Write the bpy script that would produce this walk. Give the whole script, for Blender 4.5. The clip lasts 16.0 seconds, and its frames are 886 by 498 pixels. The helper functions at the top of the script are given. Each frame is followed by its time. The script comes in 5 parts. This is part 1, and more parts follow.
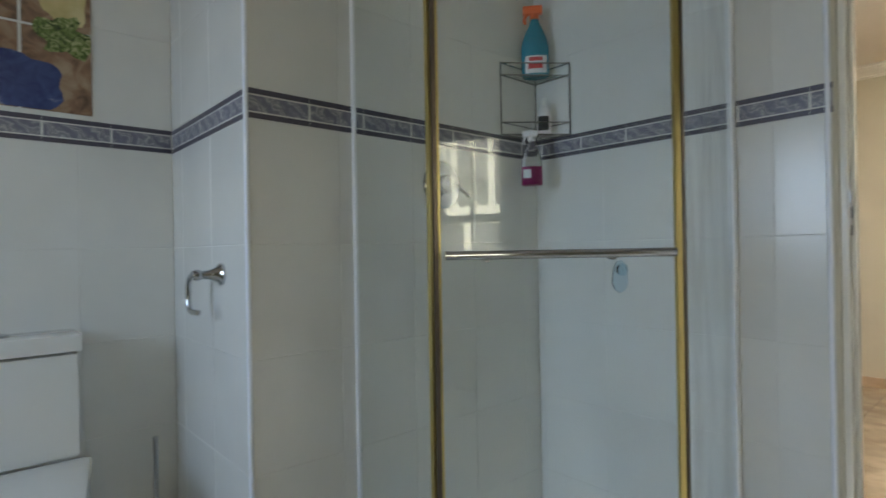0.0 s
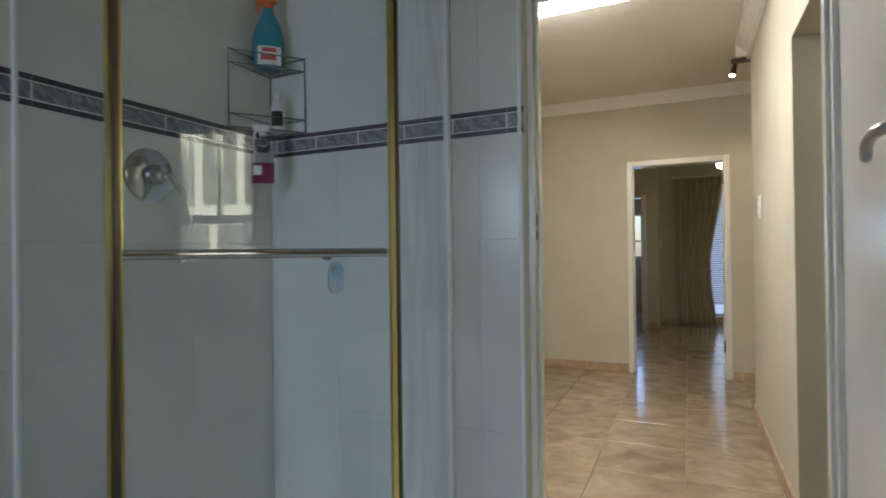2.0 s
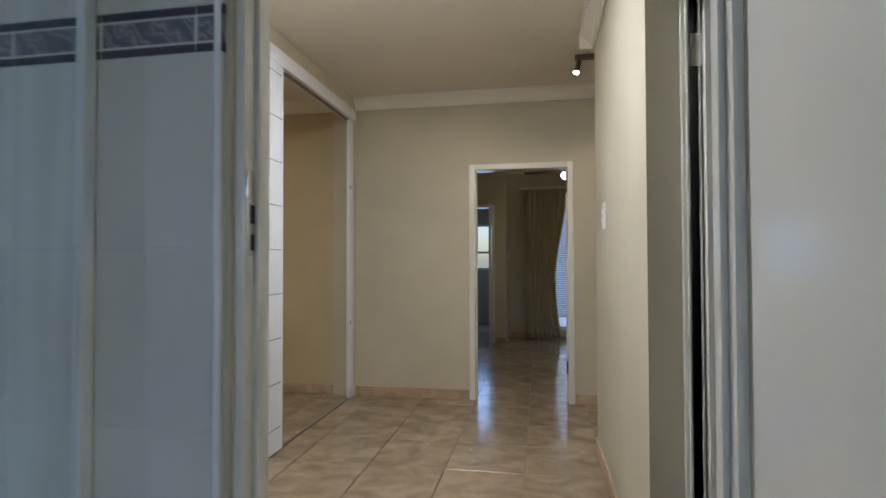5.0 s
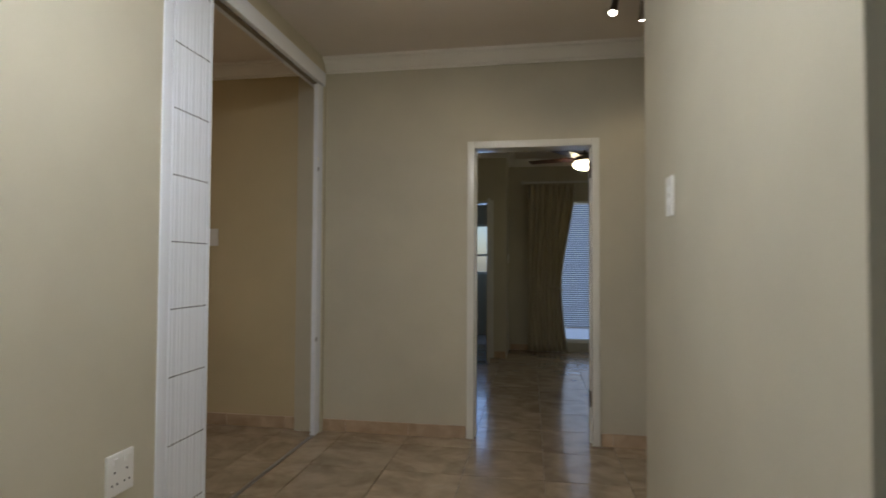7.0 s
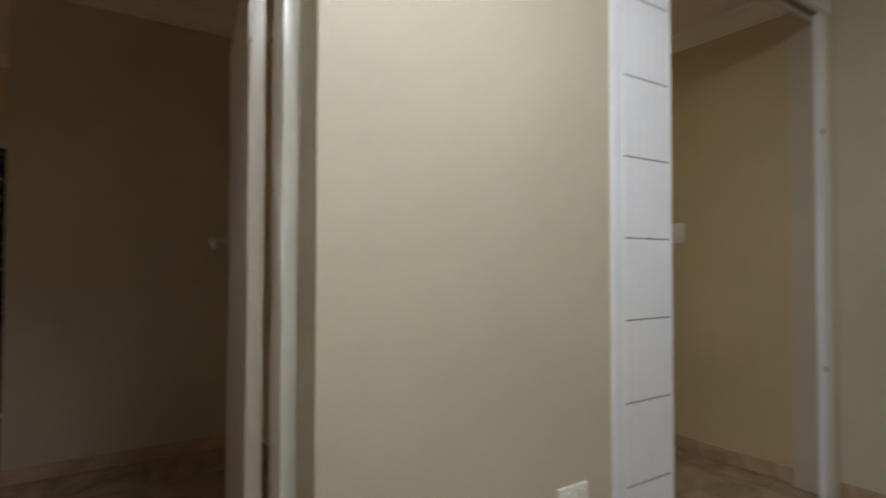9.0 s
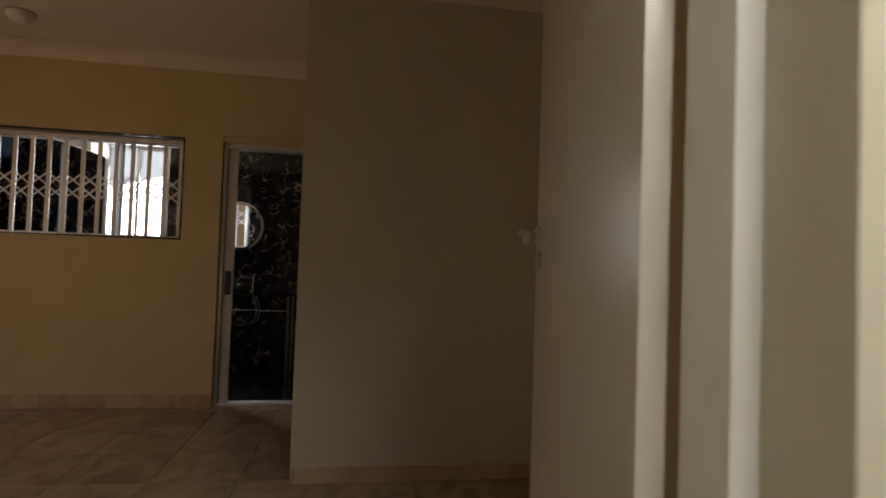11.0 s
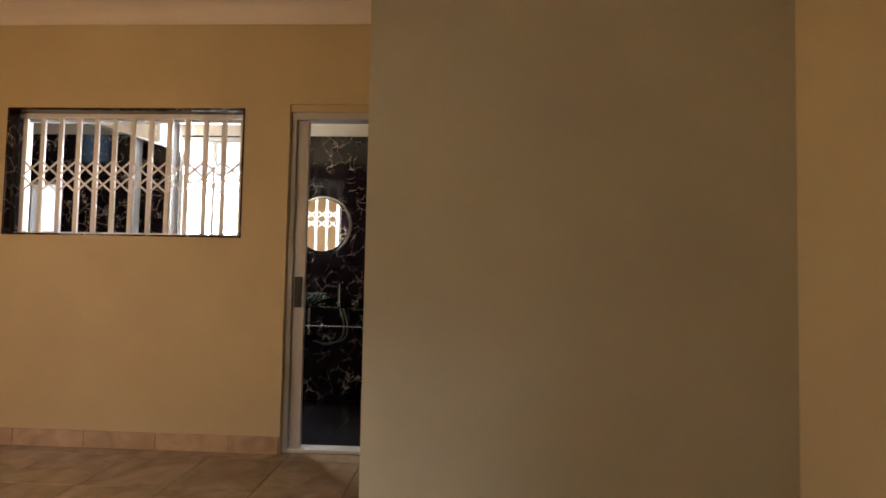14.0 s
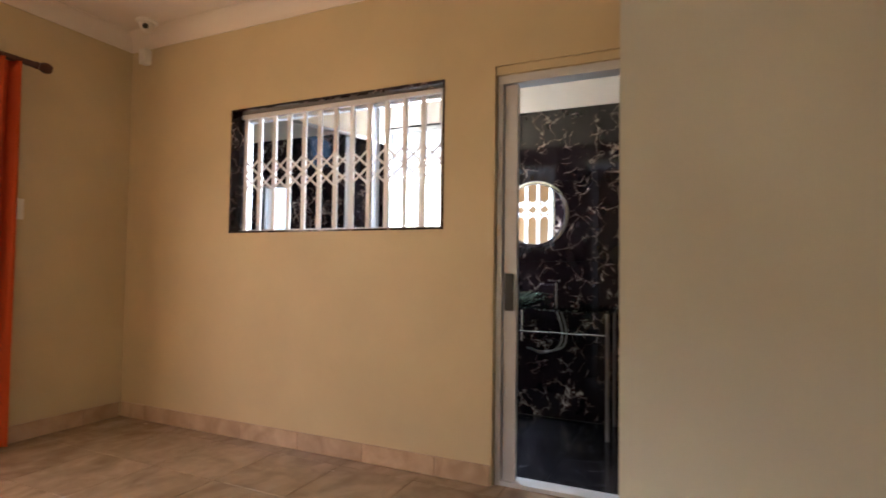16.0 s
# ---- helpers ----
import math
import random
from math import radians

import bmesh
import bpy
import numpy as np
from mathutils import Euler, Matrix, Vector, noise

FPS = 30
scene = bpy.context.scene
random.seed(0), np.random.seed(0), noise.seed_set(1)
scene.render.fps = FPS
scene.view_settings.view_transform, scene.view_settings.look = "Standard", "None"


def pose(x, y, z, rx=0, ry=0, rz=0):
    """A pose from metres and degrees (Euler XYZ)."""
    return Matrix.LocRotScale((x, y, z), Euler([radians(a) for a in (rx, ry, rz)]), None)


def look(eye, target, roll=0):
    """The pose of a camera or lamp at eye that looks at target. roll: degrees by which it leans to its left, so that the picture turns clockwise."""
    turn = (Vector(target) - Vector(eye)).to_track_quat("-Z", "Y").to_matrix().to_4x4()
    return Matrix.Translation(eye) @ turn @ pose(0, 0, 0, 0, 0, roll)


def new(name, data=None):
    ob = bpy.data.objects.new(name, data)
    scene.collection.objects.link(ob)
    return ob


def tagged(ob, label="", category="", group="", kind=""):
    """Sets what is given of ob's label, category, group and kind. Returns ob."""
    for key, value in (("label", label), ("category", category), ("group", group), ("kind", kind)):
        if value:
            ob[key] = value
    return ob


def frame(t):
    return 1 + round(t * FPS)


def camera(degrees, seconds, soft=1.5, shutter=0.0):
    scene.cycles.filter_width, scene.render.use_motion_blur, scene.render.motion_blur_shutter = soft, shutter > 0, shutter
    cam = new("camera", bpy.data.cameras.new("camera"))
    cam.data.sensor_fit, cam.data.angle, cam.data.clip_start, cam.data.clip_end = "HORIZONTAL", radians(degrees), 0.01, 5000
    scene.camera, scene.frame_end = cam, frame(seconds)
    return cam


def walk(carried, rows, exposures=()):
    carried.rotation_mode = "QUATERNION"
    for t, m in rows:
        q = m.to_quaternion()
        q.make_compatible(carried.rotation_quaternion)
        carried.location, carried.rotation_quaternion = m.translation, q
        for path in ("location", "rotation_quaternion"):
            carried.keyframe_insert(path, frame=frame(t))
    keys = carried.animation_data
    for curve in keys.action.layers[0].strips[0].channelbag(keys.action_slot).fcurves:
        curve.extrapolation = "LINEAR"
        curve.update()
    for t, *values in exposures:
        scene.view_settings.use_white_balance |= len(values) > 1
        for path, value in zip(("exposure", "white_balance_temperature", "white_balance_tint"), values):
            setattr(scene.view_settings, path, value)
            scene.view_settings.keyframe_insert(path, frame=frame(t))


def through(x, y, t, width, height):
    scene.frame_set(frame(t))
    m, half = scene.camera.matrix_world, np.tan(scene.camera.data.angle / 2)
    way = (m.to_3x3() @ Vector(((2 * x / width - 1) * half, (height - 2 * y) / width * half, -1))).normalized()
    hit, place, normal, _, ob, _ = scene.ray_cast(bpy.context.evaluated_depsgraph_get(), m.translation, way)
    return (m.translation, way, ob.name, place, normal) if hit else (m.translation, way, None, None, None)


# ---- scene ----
cam = camera(79.0, 16.0, 1.6, 0.5)
PATH = [
    (0, (0.764, 0.157, 1.228), (-0.729, 1.488, 1.232), -1.0),
    (0.5, (0.795, 0.170, 1.225), (-0.552, 1.648, 1.244), -1.0),
    (1, (0.800, 0.197, 1.222), (-0.357, 1.827, 1.236), -0.9),
    (1.5, (0.829, 0.251, 1.217), (-0.144, 1.999, 1.230), -0.9),
    (2, (0.857, 0.303, 1.211), (0.024, 2.121, 1.223), -0.7),
    (2.5, (0.892, 0.389, 1.213), (0.170, 2.254, 1.224), -0.6),
    (3, (0.948, 0.496, 1.210), (0.323, 2.396, 1.225), -0.6),
    (3.5, (0.996, 0.614, 1.209), (0.427, 2.531, 1.226), -0.6),
    (4, (0.966, 0.779, 1.227), (0.462, 2.714, 1.241), -0.5),
    (4.5, (0.909, 0.968, 1.254), (0.486, 2.922, 1.277), -0.2),
    (4.7, (0.923, 1.042, 1.239), (0.531, 3.003, 1.270), -0.2),
    (6.8, (0.772, 2.070, 1.214), (0.498, 4.050, 1.276), 0.3),
    (7, (0.751, 2.146, 1.211), (0.426, 4.118, 1.269), 0.3),
    (7.5, (0.645, 2.347, 1.212), (0.069, 4.262, 1.273), 0.3),
    (8, (0.589, 2.479, 1.219), (-0.371, 4.233, 1.284), -0.1),
    (8.5, (0.525, 2.583, 1.228), (-0.850, 4.033, 1.307), -0.5),
    (9, (0.455, 2.640, 1.218), (-1.212, 3.745, 1.266), 0.1),
    (9.5, (0.305, 2.640, 1.206), (-1.520, 3.456, 1.266), 0.9),
    (10, (0.150, 2.555, 1.205), (-1.751, 3.173, 1.278), 1.7),
    (10.2, (0.084, 2.558, 1.206), (-1.837, 3.108, 1.276), 1.9),
    (12.3, (-0.885, 2.656, 1.172), (-2.882, 2.735, 1.242), 1.4),
    (12.5, (-0.940, 2.642, 1.162), (-2.938, 2.714, 1.234), 1.4),
    (13, (-1.143, 2.635, 1.157), (-3.141, 2.667, 1.233), 1.3),
    (13.5, (-1.340, 2.622, 1.151), (-3.338, 2.592, 1.228), 1.2),
    (14, (-1.541, 2.608, 1.134), (-3.537, 2.513, 1.227), 1.1),
    (14.5, (-1.699, 2.562, 1.122), (-3.691, 2.407, 1.218), 1.1),
    (15, (-1.912, 2.553, 1.118), (-3.870, 2.159, 1.211), 1.0),
    (15.5, (-2.065, 2.478, 1.128), (-3.961, 1.844, 1.204), 0.9),
    (16, (-2.205, 2.390, 1.126), (-4.022, 1.557, 1.196), 0.8),
]
EXPOSURES = [(0, 0.95, 6500, 10), (1, 0.75, 6450, 10), (2, 0.58, 6250, 10), (3, 0.5, 6000, 10), (4.5, 0.38, 5800, 10), (7, -0.25, 5850, 9), (9, -0.2, 5850, 9),
             (10.1, -0.15, 5800, 9), (12.3, 0.83, 7350, 10), (13, 1.1, 7200, 10), (14.5, 1.9, 6150, 10), (16, 2.3, 5500, 10)]
walk(cam, [(t, look(eye, target, roll)) for t, eye, target, roll in PATH], EXPOSURES)

# ---- world and light ----
world = bpy.data.worlds.new("sky")
scene.world = world
world.use_nodes = True
wn = world.node_tree.nodes
sky = wn.new("ShaderNodeTexSky")
sky.sky_type = "NISHITA"
sky.sun_disc = False
sky.sun_elevation = radians(82)
sky.sun_rotation = radians(-22)
world.node_tree.links.new(sky.outputs[0], wn["Background"].inputs[0])
wn["Background"].inputs[1].default_value = 0.12


def area(name, eye, target, w, h, watts, colour):
    d = bpy.data.lights.new(name, "AREA")
    d.shape, d.size, d.size_y, d.energy, d.color = "RECTANGLE", w, h, watts, colour
    ob = new(name, d)
    ob.matrix_basis = look(eye, target)
    return ob


def spot(name, eye, target, watts, colour, angle=80):
    d = bpy.data.lights.new(name, "SPOT")
    d.energy, d.color, d.spot_size, d.spot_blend, d.shadow_soft_size = watts, colour, radians(angle), 0.6, 0.03
    ob = new(name, d)
    ob.matrix_basis = look(eye, target)
    return ob


sun = bpy.data.lights.new("sun", "SUN")
sun.energy, sun.angle, sun.color = 3.0, radians(0.5), (1.0, 0.95, 0.88)
new("sun", sun).matrix_basis = look((-1, 2.5, 20), (0, 0, 0))

area("bath_window_light", (2.60, -0.37, 1.68), (0, 0.1, 1.3), 0.62, 1.0, 8.5, (1.0, 0.94, 0.68))
# Blue sky light from an assumed back window, out of view.
area("assumed_bath_window_light", (-0.45, -1.48, 1.6), (-0.2, 1.2, 0.5), 0.9, 0.9, 6.0, (0.58, 0.75, 1.0)).data.spread = radians(125)
area("yellow_room_window_light", (-2.7, -1.52, 1.25), (-2.9, 1.0, 1.0), 1.7, 1.9, 12, (1.0, 0.57, 0.265))
area("marble_bath_window_light", (-6.36, 0.26, 1.85), (-5.0, 0.3, 1.7), 0.6, 0.9, 19, (1.0, 0.98, 0.95))
area("bedroom_window_light", (1.7, 9.98, 1.2), (1.5, 7.0, 1.0), 1.3, 1.8, 5, (0.84, 0.90, 1.0))
# Warm fill, added to light the dressing room from out of view.
area("dressing_fill_light", (-3.40, 4.9, 1.5), (-1.0, 5.1, 1.2), 1.0, 1.1, 5, (1.0, 0.70, 0.42))
area("side_room_window_light", (-0.2, 11.4, 1.5), (-0.1, 9.0, 0.6), 0.9, 0.9, 5, (0.38, 0.58, 1.0))

# ---- materials ----
def material(name, colour, rough=0.5, metal=0.0, coat=0.0, spec=0.5):
    m = bpy.data.materials.new(name)
    m.use_nodes = True
    b = m.node_tree.nodes["Principled BSDF"]
    b.inputs["Base Color"].default_value = (*colour, 1)
    b.inputs["Roughness"].default_value = rough
    b.inputs["Metallic"].default_value = metal
    b.inputs["Coat Weight"].default_value = coat
    b.inputs["Specular IOR Level"].default_value = spec
    return m


def coords(m):
    return m.node_tree.nodes.new("ShaderNodeNewGeometry").outputs["Position"]


def noise_node(m, scale, detail=4, distort=0.0, stretch=None, shuffled=False):
    nt = m.node_tree
    n = nt.nodes.new("ShaderNodeTexNoise")
    n.inputs["Scale"].default_value, n.inputs["Detail"].default_value = scale, detail
    n.inputs["Distortion"].default_value = distort
    src = coords(m)
    if shuffled:
        info, add = nt.nodes.new("ShaderNodeObjectInfo"), nt.nodes.new("ShaderNodeVectorMath")
        sc = nt.nodes.new("ShaderNodeMath")
        sc.operation = "MULTIPLY"
        sc.inputs[1].default_value = 40.0
        nt.links.new(info.outputs["Random"], sc.inputs[0])
        nt.links.new(src, add.inputs[0])
        nt.links.new(sc.outputs[0], add.inputs[1])
        src = add.outputs[0]
    if stretch:
        mp = nt.nodes.new("ShaderNodeMapping")
        mp.inputs["Scale"].default_value = stretch
        nt.links.new(src, mp.inputs[0])
        src = mp.outputs[0]
    nt.links.new(src, n.inputs["Vector"])
    return n.outputs["Fac"]


def ramp(m, fac, stops):
    r = m.node_tree.nodes.new("ShaderNodeValToRGB")
    e = r.color_ramp.elements
    while len(e) < len(stops):
        e.new(0.5)
    for el, (p, c) in zip(e, stops):
        el.position, el.color = p, (*c, 1)
    m.node_tree.links.new(fac, r.inputs[0])
    return r.outputs[0]


def into(m, socket, out):
    m.node_tree.links.new(out, m.node_tree.nodes["Principled BSDF"].inputs[socket])


def bumped(m, fac, strength, distance=0.002):
    b = m.node_tree.nodes.new("ShaderNodeBump")
    b.inputs["Strength"].default_value, b.inputs["Distance"].default_value = strength, distance
    m.node_tree.links.new(fac, b.inputs["Height"])
    into(m, "Normal", b.outputs[0])


def mix(m, a, b, fac, mode="MIX"):
    n = m.node_tree.nodes.new("ShaderNodeMix")
    n.data_type, n.blend_type = "RGBA", mode
    n.inputs[0].default_value = fac if isinstance(fac, float) else 0.5
    if not isinstance(fac, float):
        m.node_tree.links.new(fac, n.inputs[0])
    m.node_tree.links.new(a, n.inputs[6])
    m.node_tree.links.new(b, n.inputs[7])
    return n.outputs[2]


def painted(name, colour, rough=0.55, grain=0.12, tone=0.05):
    m = material(name, colour, rough)
    lo, hi = [c * (1 - tone) for c in colour], [min(1, c * (1 + tone)) for c in colour]
    into(m, "Base Color", ramp(m, noise_node(m, 2.3, 5), [(0.3, lo), (0.7, hi)]))
    bumped(m, noise_node(m, 160, 3), grain, 0.001)
    return m


def speckled_random(m, out, amount):
    info = m.node_tree.nodes.new("ShaderNodeObjectInfo")
    h = m.node_tree.nodes.new("ShaderNodeHueSaturation")
    r = m.node_tree.nodes.new("ShaderNodeMapRange")
    r.inputs["To Min"].default_value, r.inputs["To Max"].default_value = 1 - amount, 1 + amount
    m.node_tree.links.new(info.outputs["Random"], r.inputs[0])
    m.node_tree.links.new(r.outputs[0], h.inputs["Value"])
    m.node_tree.links.new(out, h.inputs["Color"])
    return h.outputs[0]


BEIGE = painted("beige_wall_paint", (0.54, 0.50, 0.385), 0.6, 0.10)
# The beige paint tinted golden: warm room light is put into the colour.
TAN = painted("warm_lit_beige_paint", (0.575, 0.478, 0.285), 0.6, 0.10)
CEIL = painted("ceiling_paint", (0.78, 0.72, 0.65), 0.8, 0.15, 0.03)
CORN = painted("cornice_paint", (0.80, 0.77, 0.70), 0.6, 0.05, 0.02)
GLOSS = painted("white_enamel_paint", (0.76, 0.75, 0.69), 0.22, 0.06, 0.03)
DOORPAINT = painted("door_enamel_paint", (0.74, 0.73, 0.68), 0.24, 0.12, 0.03)
# White door enamel again, darkened to carry the shade on the golden room's leaf.
SHADEDDOOR = painted("shaded_door_enamel", (0.54, 0.50, 0.42), 0.3, 0.10, 0.03)
PVC = painted("white_pvc", (0.86, 0.89, 0.95), 0.2, 0.03, 0.02)
PLASTIC = material("white_plastic", (0.82, 0.81, 0.77), 0.3)
DARK = material("dark_slot", (0.02, 0.02, 0.02), 0.6)
CHROME = material("chrome", (0.52, 0.53, 0.54), 0.09, 1.0)
STEEL = material("brushed_steel", (0.55, 0.53, 0.50), 0.3, 1.0)
bumped(STEEL, noise_node(STEEL, 40, 2, 0, (1, 30, 1)), 0.1, 0.0005)
ALU = material("anodised_aluminium", (0.56, 0.58, 0.60), 0.36, 0.25)
WHITEALU = material("white_aluminium", (0.86, 0.87, 0.88), 0.28)
GOLD = material("polished_gold_trim", (0.70, 0.58, 0.24), 0.28, 1.0)
PORCELAIN = material("white_porcelain", (0.80, 0.80, 0.76), 0.08, 0, 0.4)
GROUT = painted("grout", (0.72, 0.72, 0.68), 0.85, 0.3)
FGROUT = painted("floor_grout", (0.30, 0.25, 0.19), 0.9, 0.3)
BLACKGROUT = painted("black_grout", (0.02, 0.02, 0.02), 0.8, 0.2)
MIRROR = material("mirror_silver", (0.92, 0.93, 0.93), 0.02, 1.0)
TRACK = material("floor_track", (0.22, 0.20, 0.18), 0.4, 0.6)
BRONZE = material("dark_rod_wood", (0.07, 0.025, 0.018), 0.35)
GUNMETAL = material("gunmetal_bracket", (0.16, 0.13, 0.10), 0.35, 0.8)

TILE = material("white_wall_tile", (0.74, 0.74, 0.70), 0.2)
into(TILE, "Base Color", speckled_random(TILE, ramp(TILE, noise_node(TILE, 3, 4), [(0.3, (0.70, 0.70, 0.66)), (0.7, (0.77, 0.77, 0.73))]), 0.02))
bumped(TILE, noise_node(TILE, 5, 2), 0.15, 0.004)

LISTEL = painted("slate_listel", (0.075, 0.07, 0.095), 0.35, 0.1)
BORDER = material("border_tile", (0.3, 0.3, 0.33), 0.3)
_w = BORDER.node_tree.nodes.new("ShaderNodeTexWave")
_w.wave_type, _w.bands_direction = "BANDS", "DIAGONAL"
_w.inputs["Scale"].default_value, _w.inputs["Distortion"].default_value, _w.inputs["Detail"].default_value = 9, 7, 3
_w.inputs["Detail Scale"].default_value = 2.5
BORDER.node_tree.links.new(coords(BORDER), _w.inputs["Vector"])
into(BORDER, "Base Color", ramp(BORDER, _w.outputs["Fac"], [(0.0, (0.17, 0.17, 0.22)), (0.55, (0.24, 0.24, 0.28)), (0.75, (0.42, 0.42, 0.42)), (1.0, (0.2, 0.2, 0.24))]))
bumped(BORDER, _w.outputs["Fac"], 0.5, 0.004)

FLOOR = material("beige_marble_floor_tile", (0.5, 0.4, 0.3), 0.13, 0, 0.2)
_a = ramp(FLOOR, noise_node(FLOOR, 2.8, 5, 1.4, (1.0, 1.25, 1), True), [(0.30, (0.20, 0.145, 0.087)), (0.5, (0.31, 0.236, 0.153)), (0.70, (0.405, 0.328, 0.23))])
_b = ramp(FLOOR, noise_node(FLOOR, 9, 6, 0.8, None, True), [(0.35, (0.235, 0.172, 0.107)), (0.65, (0.395, 0.318, 0.22))])
into(FLOOR, "Base Color", speckled_random(FLOOR, mix(FLOOR, _a, _b, 0.3), 0.07))
bumped(FLOOR, noise_node(FLOOR, 4, 2), 0.06, 0.004)
into(FLOOR, "Roughness", ramp(FLOOR, noise_node(FLOOR, 14, 4), [(0.3, (0.14, 0.14, 0.14)), (0.8, (0.29, 0.29, 0.29))]))

SKIRT = material("beige_skirting_tile", (0.42, 0.33, 0.22), 0.3)
into(SKIRT, "Base Color", speckled_random(SKIRT, ramp(SKIRT, noise_node(SKIRT, 7, 6, 0.8), [(0.3, (0.37, 0.255, 0.155)), (0.7, (0.54, 0.40, 0.265))]), 0.08))


def veined(name, base, vein, gold, rough=0.08):
    m = material(name, base, rough, 0, 0.0, 0.35)
    nt = m.node_tree
    v = nt.nodes.new("ShaderNodeTexVoronoi")
    v.feature = "DISTANCE_TO_EDGE"
    v.inputs["Scale"].default_value = 9
    mp = nt.nodes.new("ShaderNodeVectorMath")
    n = nt.nodes.new("ShaderNodeTexNoise")
    n.inputs["Scale"].default_value, n.inputs["Detail"].default_value = 7, 8
    src = coords(m)
    nt.links.new(src, n.inputs["Vector"])
    sc = nt.nodes.new("ShaderNodeVectorMath")
    sc.operation = "SCALE"
    sc.inputs["Scale"].default_value = 0.28
    nt.links.new(n.outputs["Color"], sc.inputs[0])
    nt.links.new(src, mp.inputs[0])
    nt.links.new(sc.outputs[0], mp.inputs[1])
    nt.links.new(mp.outputs[0], v.inputs["Vector"])
    veins = ramp(m, v.outputs["Distance"], [(0.0, vein), (0.010, vein), (0.022, gold), (0.09, base)])
    plain = ramp(m, noise_node(m, 5, 5), [(0.35, base), (0.8, [c * 1.8 for c in base])])
    mask = ramp(m, noise_node(m, 8, 6), [(0.47, (0, 0, 0)), (0.66, (1, 1, 1))])
    into(m, "Base Color", mix(m, plain, veins, mask))
    return m


MARBLE = veined("black_gold_marble", (0.011, 0.007, 0.009), (0.80, 0.70, 0.60), (0.10, 0.045, 0.035))
BLACKFLOOR = veined("black_floor_tile", (0.012, 0.012, 0.016), (0.1, 0.1, 0.12), (0.03, 0.03, 0.035), 0.18)


def fabric(name, colour, rough=0.85, through=0.0):
    m = material(name, colour, rough)
    into(m, "Base Color", ramp(m, noise_node(m, 30, 4, 0, (1, 1, 0.1)), [(0.3, [c * 0.82 for c in colour]), (0.7, colour)]))
    bumped(m, noise_node(m, 300, 2), 0.2, 0.001)
    if through:
        nt = m.node_tree
        t = nt.nodes.new("ShaderNodeBsdfTranslucent")
        t.inputs[0].default_value = (*colour, 1)
        x = nt.nodes.new("ShaderNodeMixShader")
        x.inputs[0].default_value = through
        nt.links.new(nt.nodes["Principled BSDF"].outputs[0], x.inputs[1])
        nt.links.new(t.outputs[0], x.inputs[2])
        nt.links.new(x.outputs[0], nt.nodes["Material Output"].inputs[0])
    return m


CURTAIN = fabric("beige_satin_curtain", (0.55, 0.50, 0.36), 0.5)
ORANGE = fabric("orange_curtain", (0.75, 0.12, 0.02), 0.8, 0.35)
LACE = fabric("white_lace", (0.85, 0.87, 0.9), 0.9, 0.5)


def glass(name, colour=(0.97, 0.99, 0.985), rough=0.0, ior=1.45):
    m = material(name, colour, rough)
    b = m.node_tree.nodes["Principled BSDF"]
    b.inputs["Transmission Weight"].default_value = 1.0
    b.inputs["IOR"].default_value = ior
    return m


GLASS = glass("clear_glass", (0.955, 0.985, 0.975))
# Clear glass with up to 12 % pale diffuse mixed in along upright streaks.
HAZY = glass("pale_streaked_glass", (0.955, 0.985, 0.975))
_d = HAZY.node_tree.nodes.new("ShaderNodeBsdfDiffuse")
_d.inputs[0].default_value = (0.85, 0.88, 0.88, 1)
_m = HAZY.node_tree.nodes.new("ShaderNodeMixShader")
HAZY.node_tree.links.new(ramp(HAZY, noise_node(HAZY, 6, 3, 0.6, (1, 2.0, 0.25)), [(0.40, (0.0, 0.0, 0.0)), (0.72, (0.12, 0.12, 0.12))]), _m.inputs[0])
HAZY.node_tree.links.new(HAZY.node_tree.nodes["Principled BSDF"].outputs[0], _m.inputs[1])
HAZY.node_tree.links.new(_d.outputs[0], _m.inputs[2])
HAZY.node_tree.links.new(_m.outputs[0], HAZY.node_tree.nodes["Material Output"].inputs[0])
FROST = glass("frosted_glass", (0.95, 0.96, 0.97), 0.45)
GREENGLASS = glass("green_edge_glass", (0.75, 0.92, 0.87))
CLEARPLASTIC = glass("clear_bottle_plastic", (0.93, 0.92, 0.97), 0.12, 1.3)
HOOKBLUE = glass("pale_blue_plastic", (0.72, 0.86, 0.95), 0.2, 1.2)
TEAL = material("teal_bottle_plastic", (0.02, 0.25, 0.34), 0.22)
TRIGGER = material("orange_trigger_plastic", (0.85, 0.16, 0.04), 0.35)
MAGENTA = material("magenta_liquid", (0.42, 0.02, 0.16), 0.15)
LABELW = material("white_label", (0.78, 0.76, 0.76), 0.45)
LABELR = material("red_label_print", (0.62, 0.06, 0.06), 0.45)
LABELB = material("black_label_print", (0.02, 0.02, 0.02), 0.45)


def glowing(name, colour, strength):
    m = material(name, (0.9, 0.9, 0.9), 0.5)
    b = m.node_tree.nodes["Principled BSDF"]
    b.inputs["Emission Color"].default_value = (*colour, 1)
    b.inputs["Emission Strength"].default_value = strength
    return m


PANELGLOW = glowing("light_panel_diffuser", (1.0, 0.965, 0.925), 27.0)
BULB = glowing("spot_bulb", (1.0, 0.88, 0.66), 25.0)
FANGLOW = glowing("fan_lamp_globe", (1.0, 0.84, 0.50), 22.0)
DAYLIGHT = glowing("bright_daylight_beyond", (1.0, 0.97, 0.92), 0.58)
BLUEDAY = glowing("blue_daylight_beyond", (0.50, 0.66, 1.0), 0.42)


